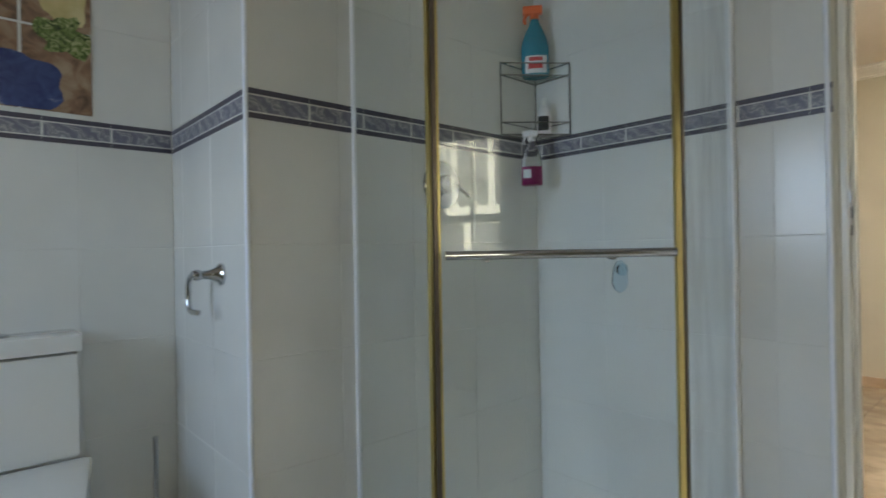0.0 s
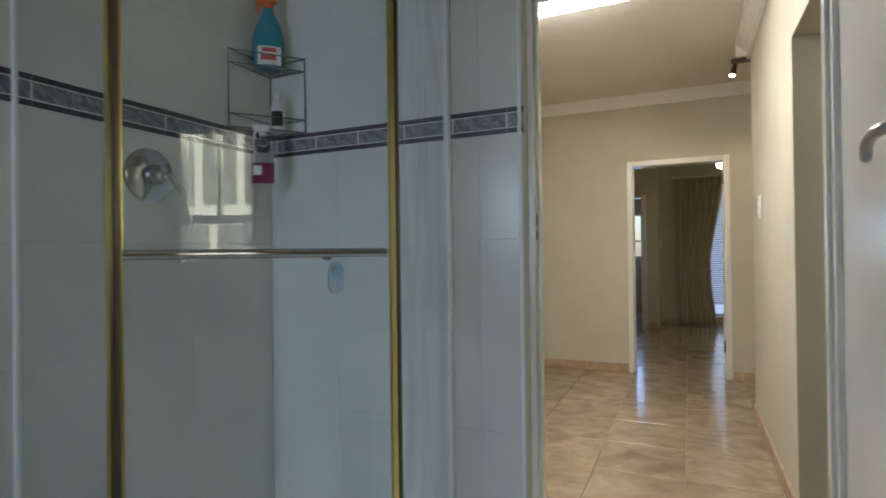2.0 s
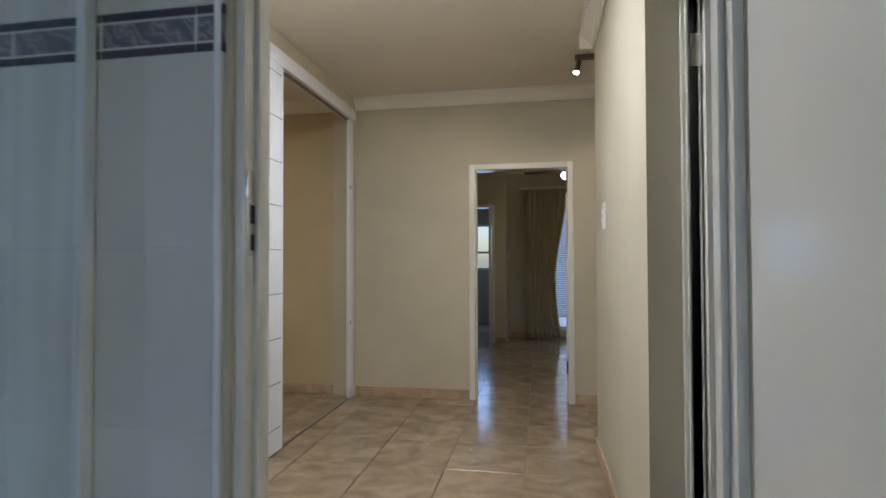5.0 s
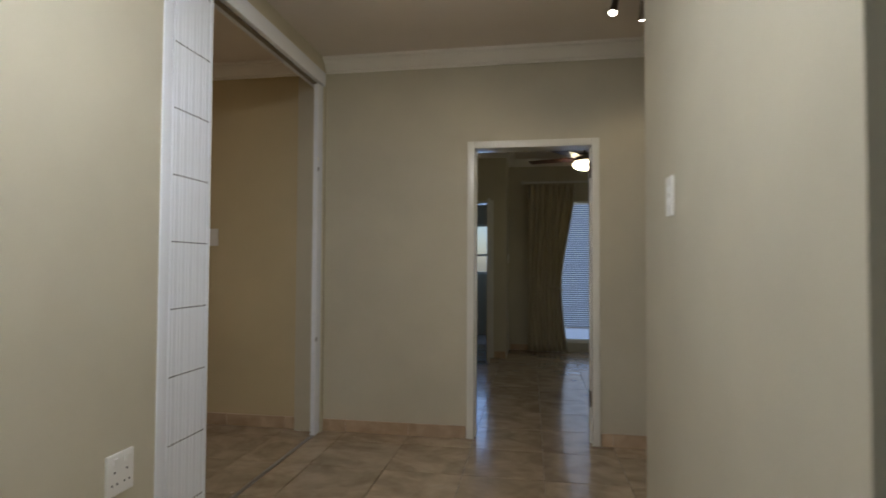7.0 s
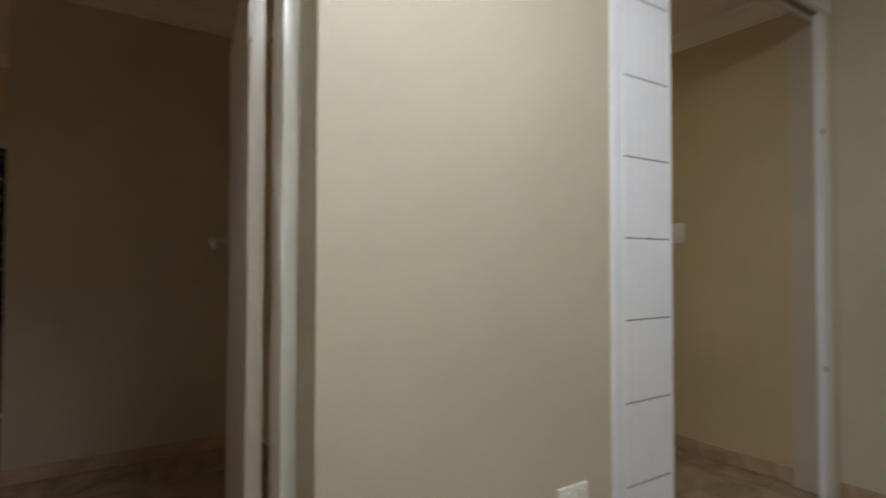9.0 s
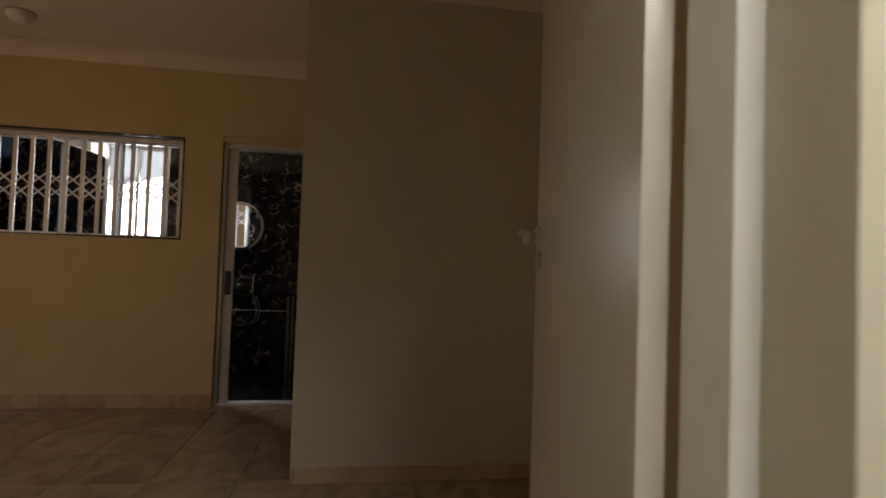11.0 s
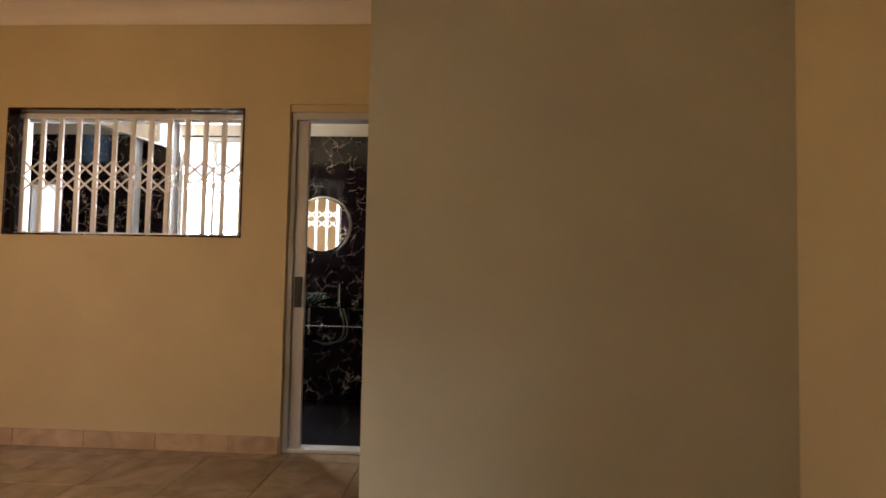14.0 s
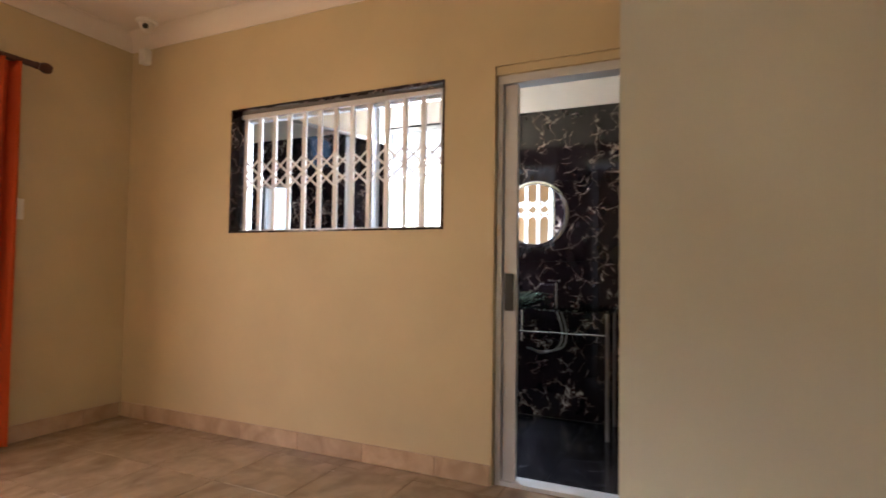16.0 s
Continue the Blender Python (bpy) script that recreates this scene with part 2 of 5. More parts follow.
# ---- mesh helpers ----
def bx(bm, x0, y0, z0, x1, y1, z1, bevel=0.0, m=None):
    r = bmesh.ops.create_cube(bm, size=1)
    vs = r["verts"]
    for v in vs:
        v.co = Vector(((x0 + x1) / 2 + v.co.x * (x1 - x0), (y0 + y1) / 2 + v.co.y * (y1 - y0), (z0 + z1) / 2 + v.co.z * (z1 - z0)))
    if m is not None:
        bmesh.ops.transform(bm, matrix=m, verts=vs)
    if bevel:
        es = list({e for v in vs for e in v.link_edges})
        bmesh.ops.bevel(bm, geom=es, offset=bevel, segments=2, affect="EDGES", profile=0.7)
    return bm


def box(*a, **k):
    return bx(bmesh.new(), *a, **k)


def rod(bm, p, q, r, seg=14, r2=None):
    p, q = Vector(p), Vector(q)
    d = q - p
    rot = d.to_track_quat("Z", "Y").to_matrix().to_4x4()
    bmesh.ops.create_cone(bm, cap_ends=True, segments=seg, radius1=r, radius2=r if r2 is None else r2, depth=d.length,
                          matrix=Matrix.Translation((p + q) / 2) @ rot)
    return bm


def lathe(bm, profile, at=Matrix(), seg=24, sx=1.0, sy=1.0):
    rings = []
    for r, z in profile:
        rings.append([bm.verts.new(at @ Vector((max(r, 1e-4) * math.cos(2 * math.pi * i / seg) * sx, max(r, 1e-4) * math.sin(2 * math.pi * i / seg) * sy, z))) for i in range(seg)])
    for a, b in zip(rings, rings[1:]):
        for i in range(seg):
            bm.faces.new((a[i], a[(i + 1) % seg], b[(i + 1) % seg], b[i]))
    bm.faces.new(list(reversed(rings[0])))
    bm.faces.new(rings[-1])
    return bm


def tube(bm, pts, r, seg=10):
    pts = [Vector(p) for p in pts]
    rings = []
    for i, p in enumerate(pts):
        d = (pts[min(i + 1, len(pts) - 1)] - pts[max(i - 1, 0)]).normalized()
        q = d.to_track_quat("Z", "Y").to_matrix()
        rings.append([bm.verts.new(p + q @ Vector((r * math.cos(2 * math.pi * k / seg), r * math.sin(2 * math.pi * k / seg), 0))) for k in range(seg)])
    for a, b in zip(rings, rings[1:]):
        best = min(range(seg), key=lambda s: (a[0].co - b[s].co).length)
        for k in range(seg):
            bm.faces.new((a[k], a[(k + 1) % seg], b[(k + 1 + best) % seg], b[(k + best) % seg]))
    bm.faces.new(rings[0])
    bm.faces.new(rings[-1])
    return bm


def curve_pts(ctrl, n=8):
    """Smooth points through the control points."""
    c = [Vector(p) for p in ctrl]
    c = [2 * c[0] - c[1]] + c + [2 * c[-1] - c[-2]]
    out = []
    for i in range(1, len(c) - 2):
        for k in range(n):
            t = k / n
            a, b, d, e = c[i - 1], c[i], c[i + 1], c[i + 2]
            out.append(0.5 * ((2 * b) + (d - a) * t + (2 * a - 5 * b + 4 * d - e) * t * t + (3 * b - a - 3 * d + e) * t ** 3))
    return out + [c[-2]]


def finish(name, bm, mat, smooth=False):
    bmesh.ops.recalc_face_normals(bm, faces=bm.faces)
    if smooth:
        for f in bm.faces:
            f.smooth = True
        for e in bm.edges:
            if len(e.link_faces) == 2 and e.calc_face_angle(0) > radians(40):
                e.smooth = False
    me = bpy.data.meshes.new(name)
    bm.to_mesh(me)
    bm.free()
    me.materials.append(mat)
    return me


def part(name, bm, mat, parent, label="", smooth=True):
    ob = new(name, finish(name, bm, mat, smooth))
    ob.parent = parent
    if parent.parent is None:
        ob.matrix_parent_inverse = parent.matrix_basis.inverted()
    if label:
        ob["label"] = label
    return ob


def thing(name, label, category, at=(0, 0, 0), group="", kind=""):
    ob = new(name)
    ob.empty_display_size = 0.1
    ob.matrix_basis = Matrix.Translation(at)
    return tagged(ob, label, category, group, kind)


def solid(name, bm, mat, label, category, group="", kind="", smooth=False):
    return tagged(new(name, finish(name, bm, mat, smooth)), label, category, group, kind)


def piece(name, mesh, parent, m):
    ob = new(name, mesh)
    ob.parent = parent
    ob.matrix_basis = m
    return ob


def wall(name, along, a0, a1, b0, b1, mat, label, holes=(), z0=0.0, z1=2.84):
    """A wall along 'x' or 'y' from a0 to a1, b0 to b1 thick, with holes (a, a, z, z) cut through."""
    bm = bmesh.new()
    cuts = sorted({a0, a1, *[c for h in holes for c in h[:2]]})
    for s, e in zip(cuts, cuts[1:]):
        zs = [(z0, z1)]
        for h in holes:
            if h[0] <= s + 1e-6 and h[1] >= e - 1e-6:
                zs = [q for lo, hi in zs for q in ((lo, min(hi, h[2])), (max(lo, h[3]), hi)) if q[1] - q[0] > 1e-4]
        for lo, hi in zs:
            if along == "x":
                bx(bm, s, b0, lo, e, b1, hi)
            else:
                bx(bm, b0, s, lo, b1, e, hi)
    bmesh.ops.remove_doubles(bm, verts=bm.verts, dist=1e-5)
    return solid(name, bm, mat, label, "wall", kind="structure")


# ---- large structure ----
H, H2 = 2.72, 2.83
PX0, PX1 = -0.75, 1.28      # passage walls
FY = 5.91                   # far wall
YW = -4.88                  # window wall of the golden room
w_bd = wall("wall_bath_door", "x", -0.74, 2.65, 2.06, 2.16, BEIGE, "beige wall between bathroom and passage with a doorway", [(0.365, 1.235, 0, 2.10)])
w_sh = wall("wall_shower", "y", 0.765, 2.07, -0.95, -0.74, TAN, "wall between shower and golden room")
w_pi = wall("wall_pier", "x", -1.60, -0.95, 0.765, 0.90, TAN, "short wall beside the toilet")
w_to = wall("wall_toilet", "y", -1.4, 0.765, -1.60, -1.46, BEIGE, "white tiled wall behind the toilet")
w_bb = wall("wall_bath_back", "x", -1.6, 2.65, -1.55, -1.4, BEIGE, "plain pale wall closing the bathroom", [(-0.95, 0.05, 1.1, 2.1)])
w_br = wall("wall_bath_side", "y", -1.4, 2.06, 2.50, 2.65, BEIGE, "pale bathroom wall with a window", [(-0.70, -0.05, 1.14, 2.22)])
w_pr = wall("wall_passage_east", "y", 2.16, 4.79, PX1, 1.43, BEIGE, "beige painted passage wall with a side doorway", [(2.26, 3.10, 0, 2.14)])
w_pe = wall("wall_passage_turn", "x", 1.43, 3.4, 4.64, 4.79, BEIGE, "beige painted wall where the passage turns")
w_ce = wall("wall_passage_end", "y", 4.79, FY, 3.3, 3.4, BEIGE, "beige painted wall closing the turn")
w_sr = wall("wall_side_room", "y", 2.16, 4.64, 3.3, 3.4, BEIGE, "beige painted side room wall")
w_sr2 = wall("wall_side_room_south", "x", 2.65, 3.4, 2.06, 2.16, BEIGE, "beige painted side room wall")
w_fd = wall("wall_dressing_north", "x", -3.31, -0.85, FY, 6.05, TAN, "wall seen through the wide opening, tinted tan for warm light")
w_f = wall("wall_far", "x", -0.85, 3.4, FY, 6.05, BEIGE, "beige painted end wall of the passage with a doorway", [(0.325, 1.185, 0, 2.06)])
w_l = wall("wall_passage_west", "y", 2.07, FY, -0.95, PX0, BEIGE, "beige painted passage wall with a doorway and a wide opening", [(2.07, 3.085, 0, 2.12), (4.12, 5.86, 0, 2.61)])
w_le = wall("wall_golden_east", "y", -1.6, 0.765, -1.75, -1.6, TAN, "beige wall of the bright room, tinted golden for its light")
w_dn = wall("wall_dressing", "x", -3.31, -0.95, 3.66, 3.80, TAN, "wall behind the open door, tinted tan for warm light")
# The partition's hole holds the added dressing room window.
w_dc = wall("wall_partition", "y", 2.265, FY, -3.45, -3.31, BEIGE, "beige painted partition wall ending in a free corner", [(4.4, 5.4, 0.95, 2.05)])
w_w = wall("wall_window", "y", -1.6, 3.8, YW - 0.16, YW, TAN, "beige wall tinted for golden light, with a barred window and sliding door", [(-0.42, 1.163, 1.338, 2.17), (1.455, 2.36, 0, 2.20)])
w_ys = wall("wall_golden_south", "x", -5.04, -1.75, -1.60, -1.45, TAN, "beige wall tinted for golden light, with a curtained window", [(-3.6, -1.85, 0.2, 2.2)])
w_yn = wall("wall_golden_north", "x", -4.88, -3.45, 3.66, 3.80, TAN, "beige recess wall tinted for golden light")
w_mb = wall("wall_marble_back", "y", -1.9, 3.4, -6.45, -6.31, BLACKGROUT, "black marble tiled bathroom wall", [(-0.06, 0.58, 1.25, 2.35), (-1.48, -1.14, 1.36, 1.92)])
w_ms = wall("wall_marble_south", "x", -6.45, -5.04, -2.05, -1.9, BLACKGROUT, "black marble tiled side wall")
w_mn = wall("wall_marble_north", "x", -6.45, -5.04, 3.4, 3.55, BLACKGROUT, "black marble tiled side wall")
w_be = wall("wall_bedroom_back", "x", 0.43, 3.6, 9.92, 10.05, BEIGE, "beige bedroom wall with a tall window", [(1.02, 2.4, 0.12, 2.12)])
w_bw = wall("wall_bedroom_west", "x", -2.0, 0.43, 9.22, 9.36, BEIGE, "beige bedroom wall with a doorway", [(-0.52, 0.26, 0, 2.06)])
w_bn = wall("wall_bedroom_nib", "y", 9.36, 10.05, 0.29, 0.43, BEIGE, "beige bedroom wall corner")
w_b3 = wall("wall_bedroom_east", "y", 6.05, 9.92, 3.5, 3.6, BEIGE, "beige bedroom side wall")
w_b4 = wall("wall_bedroom_side", "y", 6.05, 11.6, -2.1, -2.0, BEIGE, "beige bedroom side wall")
w_b5 = wall("wall_beyond", "x", -2.0, 0.29, 11.5, 11.6, BEIGE, "pale wall of the room beyond with a bright window", [(-0.75, 0.2, 1.05, 1.92)])
w_b6 = wall("wall_beyond_side", "y", 10.05, 11.5, 0.29, 0.43, BEIGE, "pale wall of the room beyond")

solid("ceiling", box(-6.6, -2.1, H2, 3.7, 11.7, H2 + 0.12), CEIL, "smooth off-white painted ceiling of the golden room", "ceiling", kind="structure")
for cx0, cy0, cx1, cy1 in ((-0.94, 2.06, 3.6, 11.6), (-3.38, 3.73, -0.94, 11.6), (-0.85, -1.5, 2.6, 2.06), (-1.53, -1.5, -0.85, 0.83)):
    solid("ceiling", box(cx0, cy0, H, cx1, cy1, H2 - 0.005), CEIL, "smooth off-white painted ceiling", "ceiling", kind="structure")
floor = solid("floor", box(-6.6, -2.1, -0.15, 3.7, 11.7, -0.008), FGROUT, "beige marble-look tiled floor with dark joints", "floor", kind="structure")
solid("ground", box(-60, -60, -0.4, 60, 60, -0.2), painted("garden_ground", (0.2, 0.17, 0.12), 0.9), "dry bare garden ground outside", "ground", kind="structure")


# ---- trim: frames, cornices, tracks ----
def cornice(name, p, q, inward, label, mat=CORN, size=0.10, top=H, cove=False):
    """A moulded cornice from p to q under the ceiling; inward is the way into the room."""
    p, q, n = Vector((*p, 0)), Vector((*q, 0)), Vector((*inward, 0))
    prof = [(0.0, 0.0), (0.012, 0.0), (0.014, 0.016), (0.026, 0.018), (0.036, 0.034), (0.052, 0.056), (0.070, 0.070), (0.074, 0.080), (0.090, 0.082), (0.094, 0.10), (0.0, 0.10)]
    if cove:
        prof = [(0.0, 0.0), (0.008, 0.0)] + [(0.1 - 0.092 * math.cos(a), 0.004 + 0.092 * math.sin(a)) for a in [math.pi / 2 * i / 8 for i in range(9)]] + [(0.1, 0.10), (0.0, 0.10)]
    bm = bmesh.new()
    ends = []
    for e in (p, q):
        ends.append([bm.verts.new(e + n * (u * size / 0.1) + Vector((0, 0, top - size + v * size / 0.1))) for u, v in prof])
    k = len(prof)
    for i in range(k):
        bm.faces.new((ends[0][i], ends[0][(i + 1) % k], ends[1][(i + 1) % k], ends[1][i]))
    bm.faces.new(ends[0])
    bm.faces.new(ends[1])
    return solid(name, bm, mat, label, "cornice", kind="structure")


LBL2 = "plain coved plaster cornice under the ceiling"
LBL = "moulded off-white plaster cornice under the ceiling"
cornice("cornice", (-0.95, FY), (3.3, FY), (0, -1), LBL)
cornice("cornice", (PX1, 2.16), (PX1, 4.884), (-1, 0), LBL)
cornice("cornice", (PX1 - 0.094, 4.79), (3.3, 4.79), (0, 1), LBL)
cornice("cornice", (-3.31, FY), (-0.95, FY), (0, -1), LBL)
cornice("cornice", (YW, -1.45), (YW, 3.66), (1, 0), LBL2, CEIL, 0.11, H2, True)
cornice("cornice", (YW, -1.45), (-1.75, -1.45), (0, 1), LBL2, CEIL, 0.11, H2, True)
cornice("cornice", (-3.31, 2.265 - 0.1), (-3.31, 3.66), (1, 0), LBL2, CEIL, 0.11, H2, True)
cornice("cornice", (-3.45, 2.265), (-3.31, 2.265), (0, -1), LBL2, CEIL, 0.11, H2, True)
cornice("cornice", (-3.31, 3.66), (-0.95, 3.66), (0, -1), LBL2, CEIL, 0.11, H2, True)
cornice("cornice", (0.43, 9.92), (3.5, 9.92), (0, -1), LBL)
cornice("cornice", (-2.0, 9.22), (0.52, 9.22), (0, -1), LBL)
cornice("cornice", (0.43, 9.13), (0.43, 9.92), (1, 0), LBL)


def door_frame(name, along, a0, a1, b0, b1, top, label, w=0.05, lip=0.012, low=True):
    """A white frame lining an opening from a0 to a1, across the wall's thickness b0 to b1."""
    f = thing(name, label, "door frame", kind="structure")
    def b(s, e, z0, z1, c0=b0, c1=b1):
        return box(s, c0, z0, e, c1, z1, bevel=0.004) if along == "x" else box(c0, s, z0, c1, e, z1, bevel=0.004)
    if low:
        part("jamb", b(a0, a0 + w, 0, top), GLOSS, f)
        part("stop", b(a0 + w, a0 + w + lip, 0, top - w, (b0 + b1) / 2 - 0.015, (b0 + b1) / 2 + 0.02), GLOSS, f)
    part("jamb", b(a1 - w, a1, 0, top), GLOSS, f)
    part("head", b(a0 + w, a1 - w, top - w, top), GLOSS, f)
    mid = (b0 + b1) / 2
    if low:
        part("stop", b(a1 - w - lip, a1 - w, 0, top - w, mid - 0.015, mid + 0.02), GLOSS, f)
    return f


door_frame("frame_bath_door", "x", 0.352, 1.25, 2.075, 2.17, 2.115, "white painted wooden frame of the bathroom doorway", 0.032)
door_frame("frame_far_door", "x", 0.304, 1.206, 5.895, 6.06, 2.08, "white painted steel frame of the end doorway", 0.05)
door_frame("frame_golden_door", "y", 2.07, 3.085, -0.98, -0.876, 2.12, "white painted frame of the doorway to the golden room", 0.042, low=False)
side_frame = door_frame("frame_side_door", "y", 2.26, 3.10, 1.392, 1.450, 2.14, "white painted frame of the side doorway", 0.032, 0.0)
for xb, yb in ((1.392, 3.076), (1.405, 3.068)):
    part("bead", rod(bmesh.new(), (xb, yb, 0.0), (xb, yb, 2.10), 0.006, 12), GLOSS, side_frame, "rounded bead along the frame")
door_frame("frame_bedroom_door", "x", -0.52, 0.26, 9.21, 9.37, 2.06, "white painted frame of the bedroom side doorway", 0.04)


def lever_set(leaf, at, out, along, up=1, name="door_handle"):
    """A steel lever on a rose, and a keyhole rose below, as parts of a door leaf."""
    at, out, along = Vector(at), Vector(out).normalized(), Vector(along).normalized()
    bm = bmesh.new()
    rod(bm, at, at + out * 0.010, 0.026, 28)
    rod(bm, at + out * 0.010, at + out * 0.014, 0.024, 28, 0.020)
    h = part("rose", bm, STEEL, leaf, "brushed steel round rose")
    bm = bmesh.new()
    pts = curve_pts([at + out * 0.008, at + out * 0.045, at + out * 0.060 + along * 0.02, at + out * 0.060 + along * 0.07 + Vector((0, 0, 0.002)),
                     at + out * 0.060 + along * 0.105 - Vector((0, 0, 0.001)), at + out * 0.059 + along * 0.124 - Vector((0, 0, 0.010)), at + out * 0.058 + along * 0.130 - Vector((0, 0, 0.026))], 8)
    tube(bm, pts, 0.0105, 14)
    bmesh.ops.create_uvsphere(bm, u_segments=14, v_segments=8, radius=0.0105, matrix=Matrix.Translation(Vector(pts[-1])))
    part("lever", bm, STEEL, h, "curved brushed steel lever")
    k = at - Vector((0, 0, 0.070))
    bm = rod(bmesh.new(), k, k + out * 0.009, 0.025, 28)
    e = part("keyhole_rose", bm, STEEL, leaf, "brushed steel keyhole rose")
    m = Matrix.Translation(k + out * 0.0092)
    bm = bmesh.new()
    s = along * 0.003
    u = Vector((0, 0, 0.009))
    vs = [bm.verts.new(k + out * 0.0094 + d) for d in (s + u, -s + u, -s - u, s - u)]
    bm.faces.new(vs)
    part("keyhole", bm, DARK, e)


def door_leaf(name, label, hinge, lock, top, thick, side, handle_z=None, faces=(1,), mat=DOORPAINT, hinges=()):
    """A door leaf from its hinge line to its lock edge; side 1 or -1 says to which hand its thickness lies."""
    hx, lk = Vector((*hinge, 0)), Vector((*lock, 0))
    d = (lk - hx).normalized()
    n = Vector((-d.y, d.x, 0)) * side
    width = (lk - hx).length
    m = Matrix(((d.x, n.x, 0, hx.x), (d.y, n.y, 0, hx.y), (0, 0, 1, 0), (0, 0, 0, 1)))
    leaf = thing(name, label, "door", at=(hinge[0], hinge[1], 0.008))
    part("panel", box(0, 0, 0.008, width, thick, top, bevel=0.002, m=m), mat, leaf)
    if handle_z:
        for f in faces:
            base = hx + d * (width - 0.055) + Vector((0, 0, handle_z)) + (n * thick if f > 0 else Vector())
            lever_set(leaf, base, n * f, -d)
        bm = box(width, thick / 2 - 0.0115, handle_z - 0.117, width + 0.0035, thick / 2 + 0.0115, handle_z + 0.076, m=m)
        plate = part("lock_plate", bm, STEEL, leaf, "steel mortice lock plate on the door edge")
        part("latch", box(width, thick / 2 - 0.007, handle_z - 0.012, width + 0.009, thick / 2 + 0.007, handle_z + 0.012, bevel=0.002, m=m), GUNMETAL, plate)
        part("bolt_slot", box(width, thick / 2 - 0.006, handle_z - 0.064, width + 0.0042, thick / 2 + 0.006, handle_z - 0.032, m=m), DARK, plate)
        for dz in (-0.104, 0.064):
            c = m @ Vector((width + 0.003, thick / 2, handle_z + dz))
            part("screw", rod(bmesh.new(), c, c + d * 0.0015, 0.0045, 12), GUNMETAL, plate)
    for hz in hinges:
        bm = bmesh.new()
        c = m @ Vector((-0.004, thick * 0.0, hz))
        rod(bm, c - Vector((0, 0, 0.05)), c + Vector((0, 0, 0.05)), 0.006, 12)
        bx(bm, -0.03, -0.002, hz - 0.05, 0.03, 0.0, hz + 0.05, m=m)
        part("hinge", bm, STEEL, leaf, "steel butt hinge")
    return leaf


bath_leaf = door_leaf("bathroom_door", "glossy white flush door standing open into the bathroom", (1.23, 2.045), (1.185, 1.265), 2.07, 0.046, 1, 1.393, (-1,))
# Lock edge strip: the shade on the door edge is put into its colour.
SHADED_EDGE = painted("shaded_door_edge", (0.20, 0.19, 0.155), 0.5, 0.2, 0.10)
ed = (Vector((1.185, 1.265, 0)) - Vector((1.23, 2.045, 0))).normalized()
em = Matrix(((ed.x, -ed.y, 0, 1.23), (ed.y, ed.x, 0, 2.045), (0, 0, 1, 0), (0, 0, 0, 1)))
part("edge", box(0.7810, 0.001, 0.010, 0.7830, 0.045, 2.068, m=em), SHADED_EDGE, bath_leaf, "door edge coloured dark for the shade on it")
bm = bmesh.new()
for i in range(48):
    z = 0.05 + i * 0.042 + random.uniform(-0.006, 0.006)
    k = 0.715 + 0.004 * math.sin(i * 1.7)
    d = Vector((-0.045, -0.78, 0)).normalized()
    c = Vector((1.23, 2.045, z)) + d * k + Vector((-0.0006, 0, 0))
    bx(bm, c.x - 0.0006, c.y - 0.0012, z - 0.0035, c.x + 0.001, c.y + 0.0012, z + 0.0035)
part("lipping_joint", bm, painted("paint_chip", (0.50, 0.49, 0.45), 0.5), bath_leaf, "chipped joint line near the door edge")
door_leaf("golden_room_door", "white flush door darkened for shade, standing open into the golden room", (-1.0, 2.99), (-1.815, 3.112), 2.06, 0.042, -1, 1.30, (-1, 1), SHADEDDOOR, (0.3, 1.85))
door_leaf("bedroom_door", "white flush door standing open into the bedroom", (1.165, 6.07), (1.235, 6.87), 2.03, 0.04, -1)
door_leaf("side_room_door", "white flush door standing open into the side room", (1.4505, 3.022), (2.20, 2.985), 2.09, 0.042, 1)
door_leaf("bedroom_side_door", "white panelled door standing ajar in the bedroom corner", (0.21, 9.20), (0.25, 8.75), 2.03, 0.04, -1)
# Unseen window, added as an opening for the dressing room's fill.
added_dressing_window = thing("added_window_8", "unseen white framed window added to light the dressing room", "window", kind="structure")
for b in ((-3.43, 4.40, 0.95, -3.39, 4.44, 2.05), (-3.43, 5.36, 0.95, -3.39, 5.40, 2.05), (-3.43, 4.44, 0.95, -3.39, 5.36, 0.99), (-3.43, 4.44, 2.01, -3.39, 5.36, 2.05)):
    part("window_frame", box(*b, bevel=0.003), GLOSS, added_dressing_window)
far_hinges = thing("frame_hinges", "steel butt hinges on the end doorway frame", "hinge", at=(1.155, 6.0, 0.3))
for hz in (0.30, 1.87):
    part("hinge", box(1.143, 5.955, hz - 0.055, 1.158, 6.03, hz + 0.055, bevel=0.002), GUNMETAL, far_hinges)
side_hinges = thing("frame_hinges", "steel butt hinges on the side doorway frame", "hinge", at=(1.44, 3.065, 0.3))
for hz in (0.31, 1.93):
    bm = box(1.416, 3.064, hz - 0.055, 1.449, 3.0685, hz + 0.055, bevel=0.001)
    rod(bm, (1.452, 3.0625, hz - 0.055), (1.452, 3.0625, hz + 0.055), 0.006, 12)
    part("hinge", bm, STEEL, side_hinges)
strike = thing("strike_plate", "steel strike plate let into the bathroom door frame", "strike plate", at=(0.385, 2.10, 1.25))
part("plate", box(0.383, 2.085, 1.24, 0.3865, 2.115, 1.40, bevel=0.001), STEEL, strike)
part("slot", box(0.3866, 2.093, 1.30, 0.3874, 2.107, 1.335), DARK, strike)
part("slot", box(0.3866, 2.093, 1.25, 0.3874, 2.107, 1.28), DARK, strike)
part("lip", box(0.3866, 2.072, 1.345, 0.392, 2.09, 1.385, bevel=0.002), STEEL, strike)

